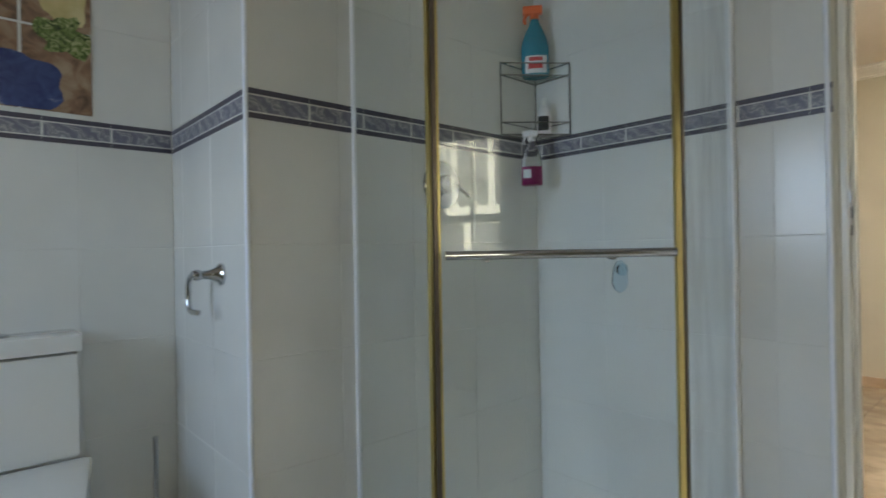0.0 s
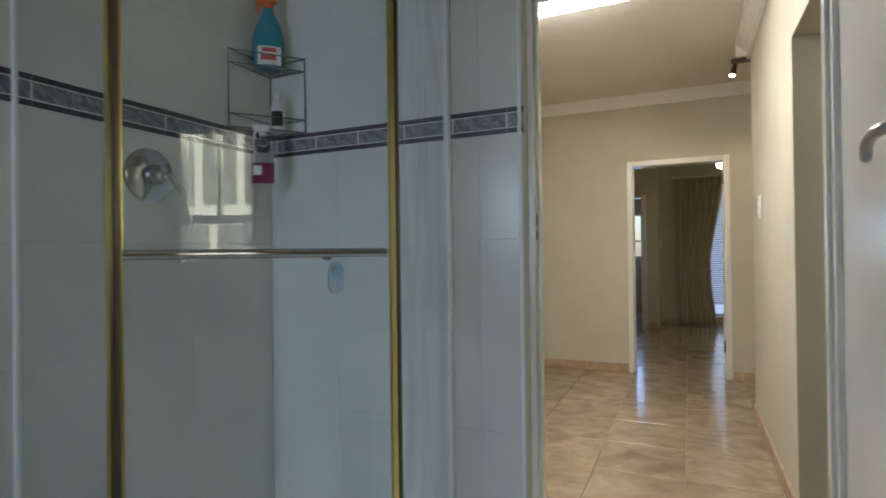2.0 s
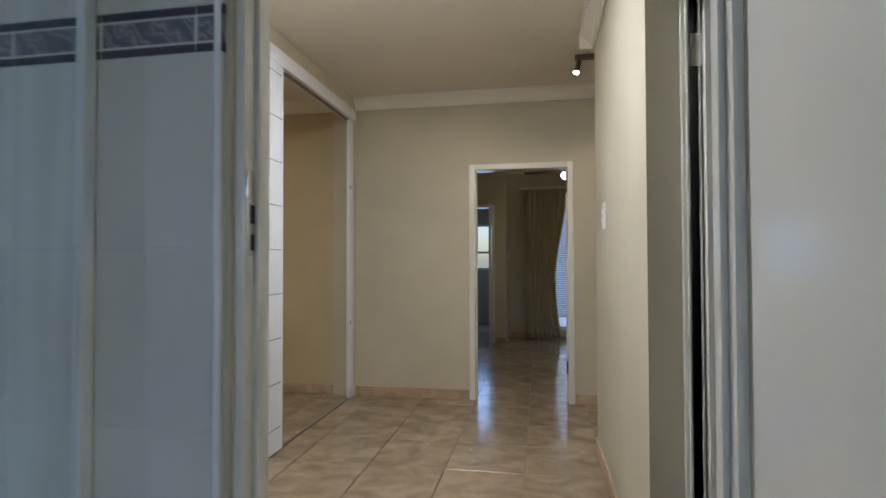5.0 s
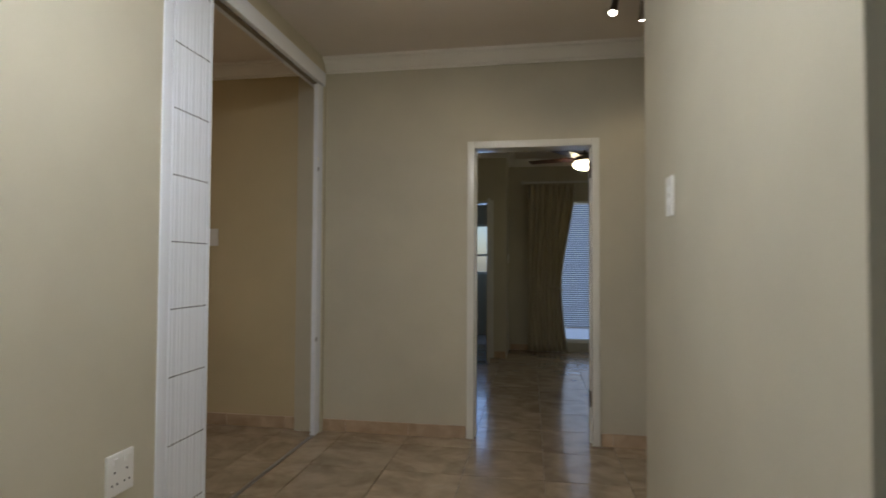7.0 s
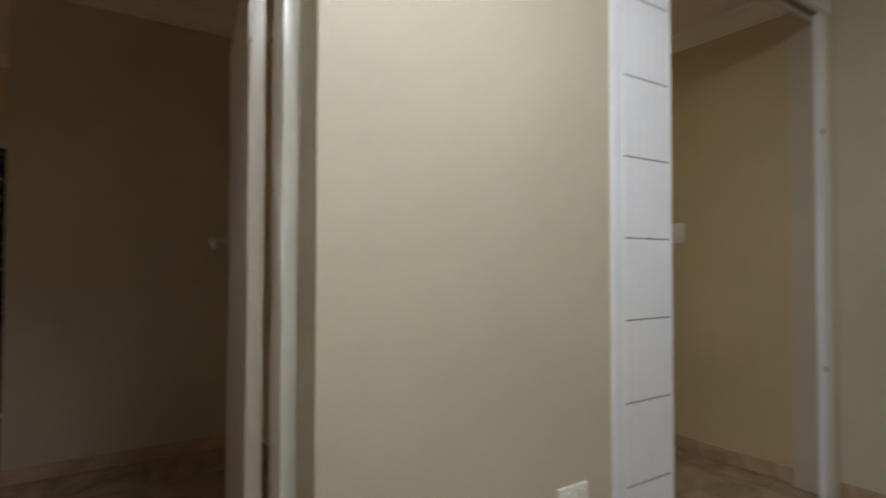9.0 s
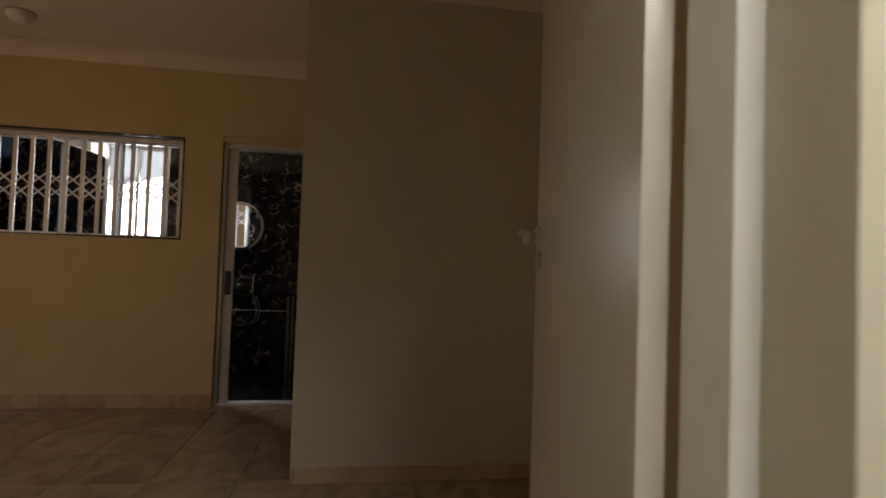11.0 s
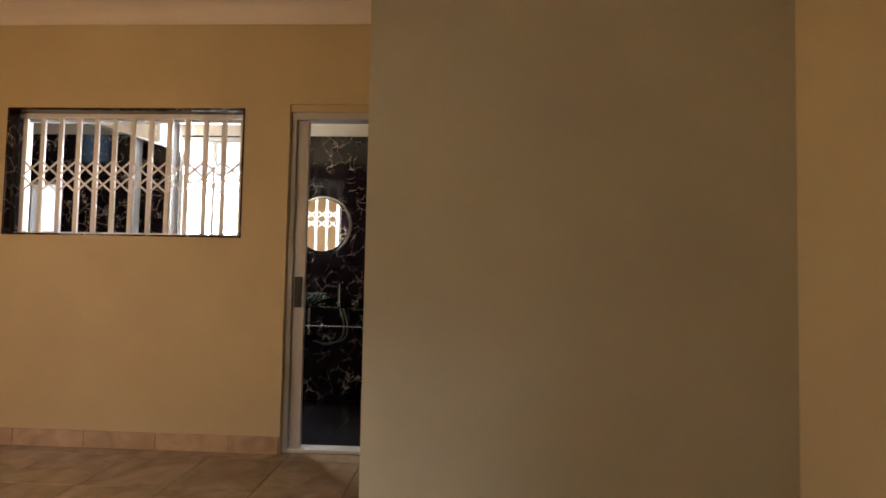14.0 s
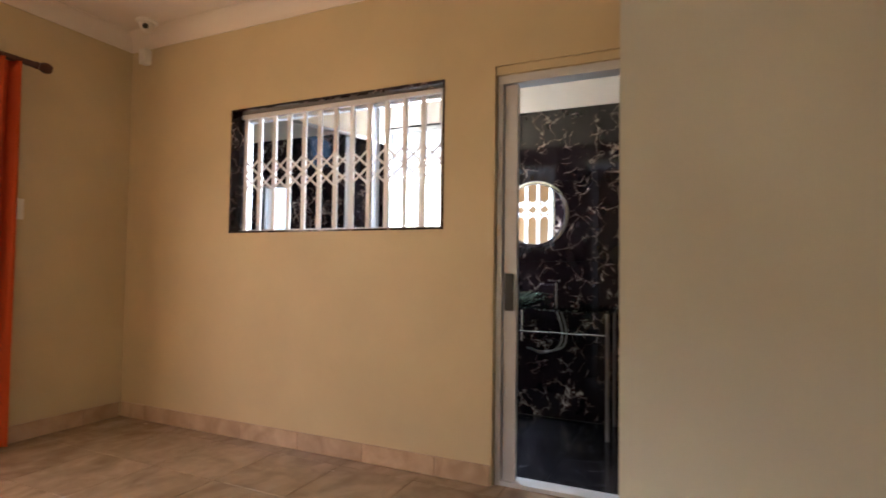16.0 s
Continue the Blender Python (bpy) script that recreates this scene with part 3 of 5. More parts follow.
# ---- bathroom ----
BT, BB = 1.700, 1.612       # border band
tile_meshes = {}


def plate(w, h, t, mat, bevel=0.0015):
    """A shared plate mesh, w by h, t thick, standing in the xz plane, its face towards -y."""
    key = (round(w, 3), round(h, 3), t, mat.name)
    if key not in tile_meshes:
        bm = bmesh.new()
        bx(bm, -w / 2, 0, -h / 2, w / 2, t, h / 2)
        es = [e for e in bm.edges if all(v.co.y < t / 2 for v in e.verts)]
        bmesh.ops.bevel(bm, geom=es, offset=bevel, segments=1, affect="EDGES")
        tile_meshes[key] = finish("plate", bm, mat)
    return tile_meshes[key]


def stand(parent, name, mesh, face, at, a, z):
    """Places a plate on a wall: face '-y', '+x', '-x' or '+y' is the way its front looks."""
    turn = {"-y": 0, "+x": 90, "+y": 180, "-x": -90}[face]
    x, y = (a, at) if face in ("-y", "+y") else (at, a)
    return piece(name, mesh, parent, pose(x, y, z, 0, 0, turn))


def tiled(parent, face, at, a0, a1, origin, pitch=0.30):
    """White wall tiles in courses below and above the border band, and the band itself."""
    inward = {"-y": (0, 1), "+x": (-1, 0), "+y": (0, -1), "-x": (1, 0)}[face]
    rows = [(z, z + 0.33) for z in (-0.066, 0.264, 0.594, 0.924)] + [(1.254, BB)] + [(BT, 2.03), (2.03, 2.36), (2.36, 2.72)]
    cols = []
    k = math.floor((a0 - origin) / pitch)
    while origin + k * pitch < a1 - 1e-6:
        s, e = max(a0, origin + k * pitch), min(a1, origin + (k + 1) * pitch)
        if e - s > 0.01:
            cols.append((s, e))
        k += 1
    g = 0.0014
    for z0, z1 in rows:
        z0 = max(z0, 0)
        for s, e in cols:
            stand(parent, "tile", plate(e - s - g, z1 - z0 - g, 0.009, TILE), face, at, (s + e) / 2, (z0 + z1) / 2)
    bp = 0.2
    k = math.floor((a0 - origin) / bp)
    while origin + k * bp < a1 - 1e-6:
        s, e = max(a0, origin + k * bp), min(a1, origin + (k + 1) * bp)
        if e - s > 0.01:
            stand(parent, "border_tile", plate(e - s - 0.006, BT - BB - 0.042, 0.0095, BORDER), face, at, (s + e) / 2, (BB + BT) / 2)
            for zc in (BB + 0.009, BT - 0.009):
                stand(parent, "listel", plate(e - s - 0.0005, 0.017, 0.011, LISTEL), face, at, (s + e) / 2, zc)
        k += 1


def grout_sheet(parent, face, at, a0, a1):
    d = 0.0012
    b = {"-y": (a0, at + d, 0, a1, at + 0.0095, H), "+y": (a0, at - 0.0095, 0, a1, at - d, H), "+x": (at - 0.0095, a0, 0, at - d, a1, H), "-x": (at + d, a0, 0, at + 0.0095, a1, H)}[face]
    part("grout", box(*b), GROUT, parent, smooth=False)


for wl, face, at, a0, a1, org in ((w_sh, "+x", -0.73, 0.756, 2.05, 0.752), (w_bd, "-y", 2.05, -0.73, 0.345, -0.70), (w_pi, "-y", 0.755, -1.45, -0.731, -1.33), (w_to, "+x", -1.45, -1.3, 0.755, 0.155)):
    grout_sheet(wl, face, at, a0, a1)
    tiled(wl, face, at, a0, a1, org)
reveal = thing("reveal_tiles", "white tiles with grey border returning into the door reveal", "wall tiles", kind="structure")
part("tile", box(0.345, 2.052, 0, 0.3525, 2.074, BB, bevel=0.001), TILE, reveal)
part("tile", box(0.345, 2.052, BT, 0.3525, 2.074, H, bevel=0.001), TILE, reveal)
part("border_tile", box(0.345, 2.052, BB + 0.02, 0.354, 2.074, BT - 0.02, bevel=0.001), BORDER, reveal)
part("listel", box(0.345, 2.052, BB, 0.3555, 2.074, BB + 0.018, bevel=0.001), LISTEL, reveal)
part("listel", box(0.345, 2.052, BT - 0.018, 0.3555, 2.074, BT, bevel=0.001), LISTEL, reveal)
solid("corner_trim", rod(bmesh.new(), (-0.7335, 0.7545, 0), (-0.7335, 0.7545, H), 0.0075, 12), PVC, "white plastic tile edge trim on the pier corner", "tile trim", kind="structure", smooth=True)
solid("corner_trim", rod(bmesh.new(), (0.3435, 2.0525, 0), (0.3435, 2.0525, H), 0.007, 12), PVC, "white plastic tile edge trim beside the doorway", "tile trim", kind="structure", smooth=True)
solid("bathroom_floor", box(-1.45, -1.4, -0.007, 2.5, 2.05, 0.004), TILE, "pale tiled bathroom floor", "floor", kind="structure")

# shower enclosure: two fixed panes and a sliding door across the corner
A, B = Vector((-0.335, 1.106, 0)), Vector((0.086, 1.665, 0))
D = (B - A).normalized()
N = Vector((D.y, -D.x, 0))
ST = 2.25
sm = Matrix(((D.x, N.x, 0, A.x), (D.y, N.y, 0, A.y), (0, 0, 1, 0), (0, 0, 0, 1)))
DL = (B - A).length
shower = thing("shower_enclosure", "glass corner shower with a gold-edged sliding door and chrome bar", "shower", at=(-0.3, 1.6, 0.0))
bm = bmesh.new()
tray = [(-0.728, 2.045), (-0.728, 1.085), (-0.325, 1.085), (0.106, 1.655), (0.106, 2.045)]
lo = [bm.verts.new((x, y, 0.004)) for x, y in tray]
hi = [bm.verts.new((x, y, 0.13)) for x, y in tray]
cx, cy = sum(p[0] for p in tray) / 5, sum(p[1] for p in tray) / 5
inn = [bm.verts.new((cx + (x - cx) * 0.88, cy + (y - cy) * 0.88, 0.13)) for x, y in tray]
dee = [bm.verts.new((cx + (x - cx) * 0.84, cy + (y - cy) * 0.84, 0.07)) for x, y in tray]
for r0, r1 in ((lo, hi), (hi, inn), (inn, dee)):
    for i in range(5):
        bm.faces.new((r0[i], r0[(i + 1) % 5], r1[(i + 1) % 5], r1[i]))
bm.faces.new(dee)
bm.faces.new(list(reversed(lo)))
part("tray", bm, PORCELAIN, shower, "white shower tray", smooth=False)
g1 = part("side_pane", box(-0.722, 1.103, 0.135, -0.345, 1.109, ST), GLASS, shower, smooth=False)
g2 = part("side_pane", box(0.083, 1.675, 0.135, 0.089, 2.025, ST), HAZY, shower, smooth=False)
g3 = part("sliding_door", box(0.012, -0.003, 0.14, DL - 0.012, 0.003, ST - 0.01, m=sm), GLASS, shower, "clear glass sliding door with gold edges", smooth=False)
for g in (g1, g2, g3):
    g.visible_shadow = False
part("wall_channel", box(-0.729, 1.099, 0.13, -0.715, 1.113, ST, bevel=0.002), WHITEALU, shower, "white aluminium wall channel")
part("wall_channel", box(0.070, 2.022, 0.13, 0.094, 2.049, ST, bevel=0.004), WHITEALU, shower, "white aluminium wall channel")
part("corner_post", box(-0.352, 1.094, 0.13, -0.338, 1.118, ST, bevel=0.003), GOLD, shower, "gold-coloured corner post")
part("corner_post", box(0.080, 1.664, 0.13, 0.092, 1.676, ST, bevel=0.002), GUNMETAL, shower, "dark corner post")
part("door_seal", box(-0.004, -0.007, 0.135, 0.010, 0.012, ST, bevel=0.002, m=sm), GUNMETAL, g3, "dark rubber seal")
part("door_edge", box(0.010, -0.006, 0.135, 0.017, 0.009, ST, bevel=0.002, m=sm), GOLD, g3, "gold edge profile")
part("door_edge", box(DL - 0.024, -0.007, 0.135, DL - 0.006, 0.009, ST, bevel=0.002, m=sm), GOLD, g3, "gold edge profile")
bar = rod(bmesh.new(), sm @ Vector((0.02, 0.105, 1.213)), sm @ Vector((0.622, 0.105, 1.213)), 0.0115, 18)
barp = part("towel_bar", bar, CHROME, g3, "chrome towel bar across the door")
for s in (0.14, 0.492):
    bm = bmesh.new()
    rod(bm, sm @ Vector((s, 0.105, 1.213)), sm @ Vector((s, 0.003, 1.207)), 0.007, 14)
    rod(bm, sm @ Vector((s, 0.012, 1.207)), sm @ Vector((s, 0.003, 1.207)), 0.014, 18)
    rod(bm, sm @ Vector((s, -0.003, 1.207)), sm @ Vector((s, -0.012, 1.207)), 0.014, 18)
    part("bar_mount", bm, CHROME, g3, "chrome bar mount")
part("top_rail", box(-0.01, -0.014, ST - 0.006, DL + 0.01, 0.014, ST + 0.03, bevel=0.003, m=sm), WHITEALU, shower)
part("top_rail", box(-0.722, 1.094, ST - 0.006, -0.345, 1.118, ST + 0.03, bevel=0.003), WHITEALU, shower)
part("top_rail", box(0.074, 1.665, ST - 0.006, 0.098, 2.042, ST + 0.03, bevel=0.003), WHITEALU, shower)

hook = thing("suction_hook", "translucent blue plastic suction hook on the shower glass", "hook", at=tuple(sm @ Vector((0.522, -0.012, 1.10))))
part("tongue", lathe(bmesh.new(), [(0.003, 0), (0.017, 0.008), (0.024, 0.028), (0.021, 0.06), (0.013, 0.085), (0.004, 0.092)], sm @ Matrix.Translation((0.522, -0.018, 1.10)), 20, 1.0, 0.4), HOOKBLUE, hook)
part("cup", rod(bmesh.new(), sm @ Vector((0.522, -0.003, 1.165)), sm @ Vector((0.522, -0.012, 1.165)), 0.018, 20, 0.008), HOOKBLUE, hook)

mixer = thing("shower_mixer", "chrome shower mixer with round plate and lever", "shower mixer", at=(-0.73, 1.488, 1.47))
mm = Matrix.Translation((-0.7295, 1.488, 1.47)) @ Euler((0, radians(90), 0)).to_matrix().to_4x4()
part("plate", lathe(bmesh.new(), [(0.088, 0), (0.088, 0.004), (0.082, 0.010), (0.05, 0.014), (0.034, 0.018)], mm, 36), CHROME, mixer, "round chrome cover plate")
part("body", lathe(bmesh.new(), [(0.034, 0.014), (0.032, 0.05), (0.026, 0.066), (0.01, 0.072)], mm, 24), CHROME, mixer)
part("lever", tube(bmesh.new(), curve_pts([(-0.672, 1.488, 1.47), (-0.652, 1.50, 1.455), (-0.64, 1.525, 1.43), (-0.632, 1.535, 1.415)], 5), 0.007), CHROME, mixer, "slim chrome lever")

shelf = thing("corner_shelf", "two-tier chrome wire corner shelf in the shower", "shower shelf", at=(-0.72, 2.04, 1.70))
CL, CR, CC = (-0.722, 1.815), (-0.545, 2.042), (-0.722, 2.042)
for z in (1.70, 1.945):
    bm = bmesh.new()
    for dz in (0.0, 0.05):
        for p, q in ((CL, CC), (CC, CR), (CL, CR)):
            rod(bm, (*p, z + dz), (*q, z + dz), 0.0028, 8)
    part("basket_rim", bm, CHROME, shelf)
    bm = bmesh.new()
    for i in range(1, 12):
        t = i / 12
        a = Vector((CL[0], CL[1] + (CC[1] - CL[1]) * t, z - 0.002))
        b = Vector((CL[0] + (CR[0] - CL[0]) * t, CL[1] + (CR[1] - CL[1]) * t, z - 0.002))
        rod(bm, a, b, 0.0018, 6)
    part("wire_floor", bm, CHROME, shelf)
for p in (CL, CR, CC):
    part("post", rod(bmesh.new(), (*p, 1.695), (*p, 2.0), 0.003, 8), CHROME, shelf)


def spray_bottle(name, label, at, body, height, w, head, liquid=None, turn=0.0, group=""):
    b = thing(name, label, "spray bottle", at=at)
    m = Matrix.Translation(at) @ Euler((0, 0, turn)).to_matrix().to_4x4()
    hb = height * 0.78
    prof = [(w * 0.44, 0), (w * 0.5, hb * 0.03), (w * 0.5, hb * 0.5), (w * 0.46, hb * 0.62), (w * 0.34, hb * 0.78), (w * 0.2, hb * 0.9), (w * 0.15, hb)]
    vessel = part("bottle", lathe(bmesh.new(), prof, m, 24, 1.0, 0.6), body, b)
    if liquid:
        part("liquid", lathe(bmesh.new(), [(w * 0.42, hb * 0.02), (w * 0.47, hb * 0.05), (w * 0.47, hb * 0.42)], m, 24, 1.0, 0.58), liquid, vessel, "magenta liquid in the lower half")
    bm = lathe(bmesh.new(), [(w * 0.17, hb), (w * 0.17, hb + height * 0.05), (w * 0.13, hb + height * 0.07)], m, 16)
    part("collar", bm, head, b)
    bm = bmesh.new()
    z = hb + height * 0.07
    bx(bm, -w * 0.42, -w * 0.11, z, w * 0.28, w * 0.11, z + height * 0.11, bevel=w * 0.05, m=m)
    part("nozzle", bm, head, b)
    bm = tube(bmesh.new(), [m @ p for p in curve_pts([(-w * 0.22, 0, z + 0.006), (-w * 0.36, 0, z - height * 0.05), (-w * 0.34, 0, z - height * 0.12)], 5)], w * 0.055, 8)
    part("trigger", bm, head, b)
    return b, m, hb


teal, tm, hb = spray_bottle("spray_bottle", "teal spray bottle with orange trigger on the wire shelf", (-0.66, 1.965, 1.946), TEAL, 0.315, 0.115, TRIGGER, turn=radians(40))


def oval(bm, m, w, z0, z1, d, a0, a1, sy=0.6, seg=12):
    r = w * 0.5 + d
    pts = []
    for i in range(seg + 1):
        a = a0 + (a1 - a0) * i / seg
        pts.append([bm.verts.new(m @ Vector((r * math.cos(a), (r * math.sin(a)) * sy, z))) for z in (z0, z1)])
    for p, q in zip(pts, pts[1:]):
        bm.faces.new((p[0], q[0], q[1], p[1]))
    return bm


part("label", oval(bmesh.new(), tm, 0.115, 0.012, 0.085, 0.001, radians(225), radians(325)), LABELW, teal, "white front label")
part("label_mark", oval(bmesh.new(), tm, 0.115, 0.03, 0.052, 0.0018, radians(240), radians(300)), LABELR, teal, "red mark on the label")
part("label_mark", oval(bmesh.new(), tm, 0.115, 0.062, 0.078, 0.0018, radians(245), radians(300)), LABELR, teal, "red mark on the label")
clear, cm_, hb = spray_bottle("spray_bottle", "clear spray bottle with pink liquid hung from the shelf", (-0.635, 1.90, 1.485), CLEARPLASTIC, 0.235, 0.085, LABELW, MAGENTA, turn=radians(40))
part("label", oval(bmesh.new(), cm_, 0.085, 0.03, 0.065, 0.001, radians(215), radians(265)), LABELW, clear, "pale printed label")
part("hanger", tube(bmesh.new(), curve_pts([(-0.635, 1.90, 1.70), (-0.632, 1.905, 1.73), (-0.640, 1.92, 1.751)], 4), 0.002, 6), LABELW, clear)
wb = thing("shampoo_bottle", "white bottle with a black label on the lower shelf", "bottle", at=(-0.635, 1.985, 1.70))
wm = Matrix.Translation((-0.635, 1.985, 1.70)) @ Euler((0, 0, radians(40))).to_matrix().to_4x4()
part("bottle", lathe(bmesh.new(), [(0.026, 0), (0.029, 0.006), (0.029, 0.085), (0.02, 0.115), (0.011, 0.125)], wm, 24, 1.0, 0.7), LABELW, wb)
part("cap", lathe(bmesh.new(), [(0.013, 0.125), (0.013, 0.152), (0.009, 0.158)], wm, 18), PLASTIC, wb)
part("label", oval(bmesh.new(), wm, 0.058, 0.02, 0.08, 0.0008, radians(215), radians(310), 0.7), LABELB, wb, "black printed label")

roll = thing("toilet_roll_holder", "chrome toilet roll holder on the tiled pier", "toilet roll holder", at=(-0.94, 0.755, 1.165))
rm = Matrix.Translation((-0.94, 0.7545, 1.165)) @ Euler((radians(90), 0, 0)).to_matrix().to_4x4()
part("rose", lathe(bmesh.new(), [(0.034, 0), (0.034, 0.007), (0.024, 0.014), (0.015, 0.035), (0.012, 0.06)], rm, 24), CHROME, roll, "flared chrome wall rose")
bm = lathe(bmesh.new(), [(0.004, 0.055), (0.015, 0.062), (0.018, 0.074), (0.013, 0.088), (0.003, 0.093)], rm, 18)
part("knob", bm, CHROME, roll)
part("arm", tube(bmesh.new(), curve_pts([(-0.945, 0.68, 1.165), (-0.985, 0.68, 1.163), (-1.018, 0.68, 1.14), (-1.024, 0.68, 1.085), (-1.005, 0.68, 1.053), (-0.935, 0.68, 1.052)], 6), 0.0085, 12), CHROME, roll, "curved chrome arm")

toilet = thing("toilet", "white close-coupled porcelain toilet with closed lid", "toilet", at=(-1.2, 0.22, 0.004))
part("cistern", box(-1.445, 0.03, 0.60, -1.265, 0.425, 0.925, bevel=0.018), PORCELAIN, toilet, "white porcelain cistern")
part("cistern_lid", box(-1.448, 0.02, 0.93, -1.255, 0.435, 0.985, bevel=0.014), PORCELAIN, toilet)
part("flush_button", lathe(bmesh.new(), [(0.028, 0.984), (0.028, 0.992), (0.02, 0.995)], Matrix.Translation((-1.35, 0.23, 0)), 20), CHROME, toilet, "chrome flush button")
bm = lathe(bmesh.new(), [(0.13, 0.004), (0.125, 0.05), (0.12, 0.2), (0.17, 0.38), (0.205, 0.48), (0.21, 0.52)], Matrix.Translation((-1.03, 0.22, 0)), 28, 1.28, 1.0)
part("bowl", bm, PORCELAIN, toilet)
bm = box(-1.262, 0.0, 0.545, -0.78, 0.45, 0.600, bevel=0.02)
for v in bm.verts:
    f = max(0.0, (v.co.x + 1.05) / 0.25)
    v.co.y = 0.2225 + (v.co.y - 0.2225) * (1 - 0.35 * f * f)
part("lid", bm, PORCELAIN, toilet, "closed white lid")
brush = thing("toilet_brush", "toilet brush with a thin chrome handle in the corner", "toilet brush", at=(-1.36, 0.66, 0.004))
part("holder", lathe(bmesh.new(), [(0.045, 0.004), (0.048, 0.02), (0.045, 0.30), (0.04, 0.31)], Matrix.Translation((-1.36, 0.66, 0)), 20), STEEL, brush)
part("handle", rod(bmesh.new(), (-1.36, 0.66, 0.31), (-1.36, 0.66, 0.58), 0.008, 12), CHROME, brush)

# painted tile mural
mural = thing("tile_mural", "hand-painted tile mural of terracotta pots, leaves and a blue jug", "tile mural", at=(-1.449, 0.27, 1.716))
TERRA = material("mural_terracotta", (0.3, 0.16, 0.09), 0.25)
into(TERRA, "Base Color", ramp(TERRA, noise_node(TERRA, 14, 5, 1.0), [(0.3, (0.10, 0.07, 0.05)), (0.5, (0.30, 0.18, 0.11)), (0.7, (0.44, 0.33, 0.22))]))
LEAFY = material("mural_leaves", (0.2, 0.25, 0.08), 0.25)
into(LEAFY, "Base Color", ramp(LEAFY, noise_node(LEAFY, 45, 4, 1.5), [(0.35, (0.05, 0.07, 0.03)), (0.5, (0.16, 0.22, 0.06)), (0.68, (0.50, 0.50, 0.26))]))
BLUEJUG = material("mural_blue", (0.05, 0.08, 0.25), 0.25)
into(BLUEJUG, "Base Color", ramp(BLUEJUG, noise_node(BLUEJUG, 18, 4, 1.0), [(0.35, (0.04, 0.055, 0.16)), (0.62, (0.07, 0.10, 0.24)), (0.75, (0.4, 0.42, 0.45))]))
SUNNY = material("mural_sunlight", (0.6, 0.5, 0.22), 0.25)
into(SUNNY, "Base Color", ramp(SUNNY, noise_node(SUNNY, 9, 3), [(0.3, (0.45, 0.36, 0.14)), (0.7, (0.75, 0.66, 0.36))]))
for i in range(2):
    for j in range(2):
        y1, z0 = 0.498 - i * 0.203, 1.716 + j * 0.283
        part("mural_tile", box(-1.4505, y1 - 0.194, z0, -1.446, y1, z0 + 0.275, bevel=0.001), TERRA, mural, smooth=False)


part("grout", box(-1.4507, 0.101, 1.716, -1.4475, 0.498, 2.274), GROUT, mural, smooth=False)


def blob(name, mat, cy, cz, ry, rz, wob, seed, d):
    bm = bmesh.new()
    vs = []
    for i in range(28):
        a = 2 * math.pi * i / 28
        k = 1 + wob * noise.noise(Vector((math.cos(a) * 1.7, math.sin(a) * 1.7, seed)))
        vs.append(bm.verts.new((-1.446 + d, min(0.496, max(0.097, cy + ry * k * math.cos(a))), max(1.718, cz + rz * k * math.sin(a)))))
    bm.faces.new(vs)
    part(name, bm, mat, mural, smooth=False)


blob("painted_patch", SUNNY, 0.418, 2.10, 0.075, 0.09, 0.4, 1.3, 0.0004)
blob("painted_patch", LEAFY, 0.413, 1.975, 0.085, 0.075, 0.9, 4.1, 0.0006)
blob("painted_patch", BLUEJUG, 0.308, 1.80, 0.115, 0.10, 0.35, 7.7, 0.0008)

# window behind, towel rack behind the door
bw = thing("window_1", "white framed bathroom window with lace curtain", "window", kind="structure")
for b in ((2.53, -0.70, 1.14, 2.58, -0.65, 2.22), (2.53, -0.10, 1.14, 2.58, -0.05, 2.22), (2.53, -0.65, 1.14, 2.58, -0.10, 1.19), (2.53, -0.65, 2.17, 2.58, -0.10, 2.22), (2.53, -0.65, 1.46, 2.58, -0.10, 1.53), (2.535, -0.39, 1.53, 2.575, -0.36, 2.17)):
    part("window_frame", box(*b, bevel=0.003), GLOSS, bw)


# Unseen window, assumed behind the start of the walk, where blue light enters.
bb = thing("assumed_window_7", "assumed unseen window in the wall closing the bathroom", "window", kind="structure")
for b in ((-0.95, -1.47, 1.1, -0.90, -1.43, 2.1), (0.0, -1.47, 1.1, 0.05, -1.43, 2.1), (-0.90, -1.47, 1.1, 0.0, -1.43, 1.15), (-0.90, -1.47, 2.05, 0.0, -1.43, 2.1), (-0.47, -1.465, 1.15, -0.43, -1.435, 2.05)):
    part("window_frame", box(*b, bevel=0.003), GLOSS, bb)


def lace(label, z0, z1, scallop, gaps):
    bm = bmesh.new()
    vs = []
    for i in range(91):
        y = -0.69 + 0.63 * i / 90
        dx = 0.016 * math.sin(i * 0.75) + 0.006 * math.sin(i * 1.9)
        vs.append([bm.verts.new((2.495 + dx, y, z)) for z in (z0 + scallop * abs(math.sin(i * 0.35)), (z0 + z1) / 2, z1)])
    for i, (p, q) in enumerate(zip(vs, vs[1:])):
        if (i // 9) in gaps:
            continue
        for k in range(2):
            bm.faces.new((p[k], q[k], q[k + 1], p[k + 1]))
    solid("lace_curtain", bm, LACE, label, "curtain", smooth=True)


lace("white lace curtain hung in the bathroom window", 1.58, 2.20, 0.03, (2, 5, 8))
# Second net, added to dim the lower pane where the shower glass reflects it.
lace("short white cafe curtain added to dim the lower bathroom window", 1.16, 1.45, 0.02, (4,))
rack = thing("towel_rack", "chrome towel rack on the bathroom wall behind the door", "towel rack", at=(1.5, 2.05, 1.55))
for z in (1.62, 1.50):
    part("rail", rod(bmesh.new(), (1.32, 1.95, z), (1.72, 1.95, z), 0.007, 12), CHROME, rack)
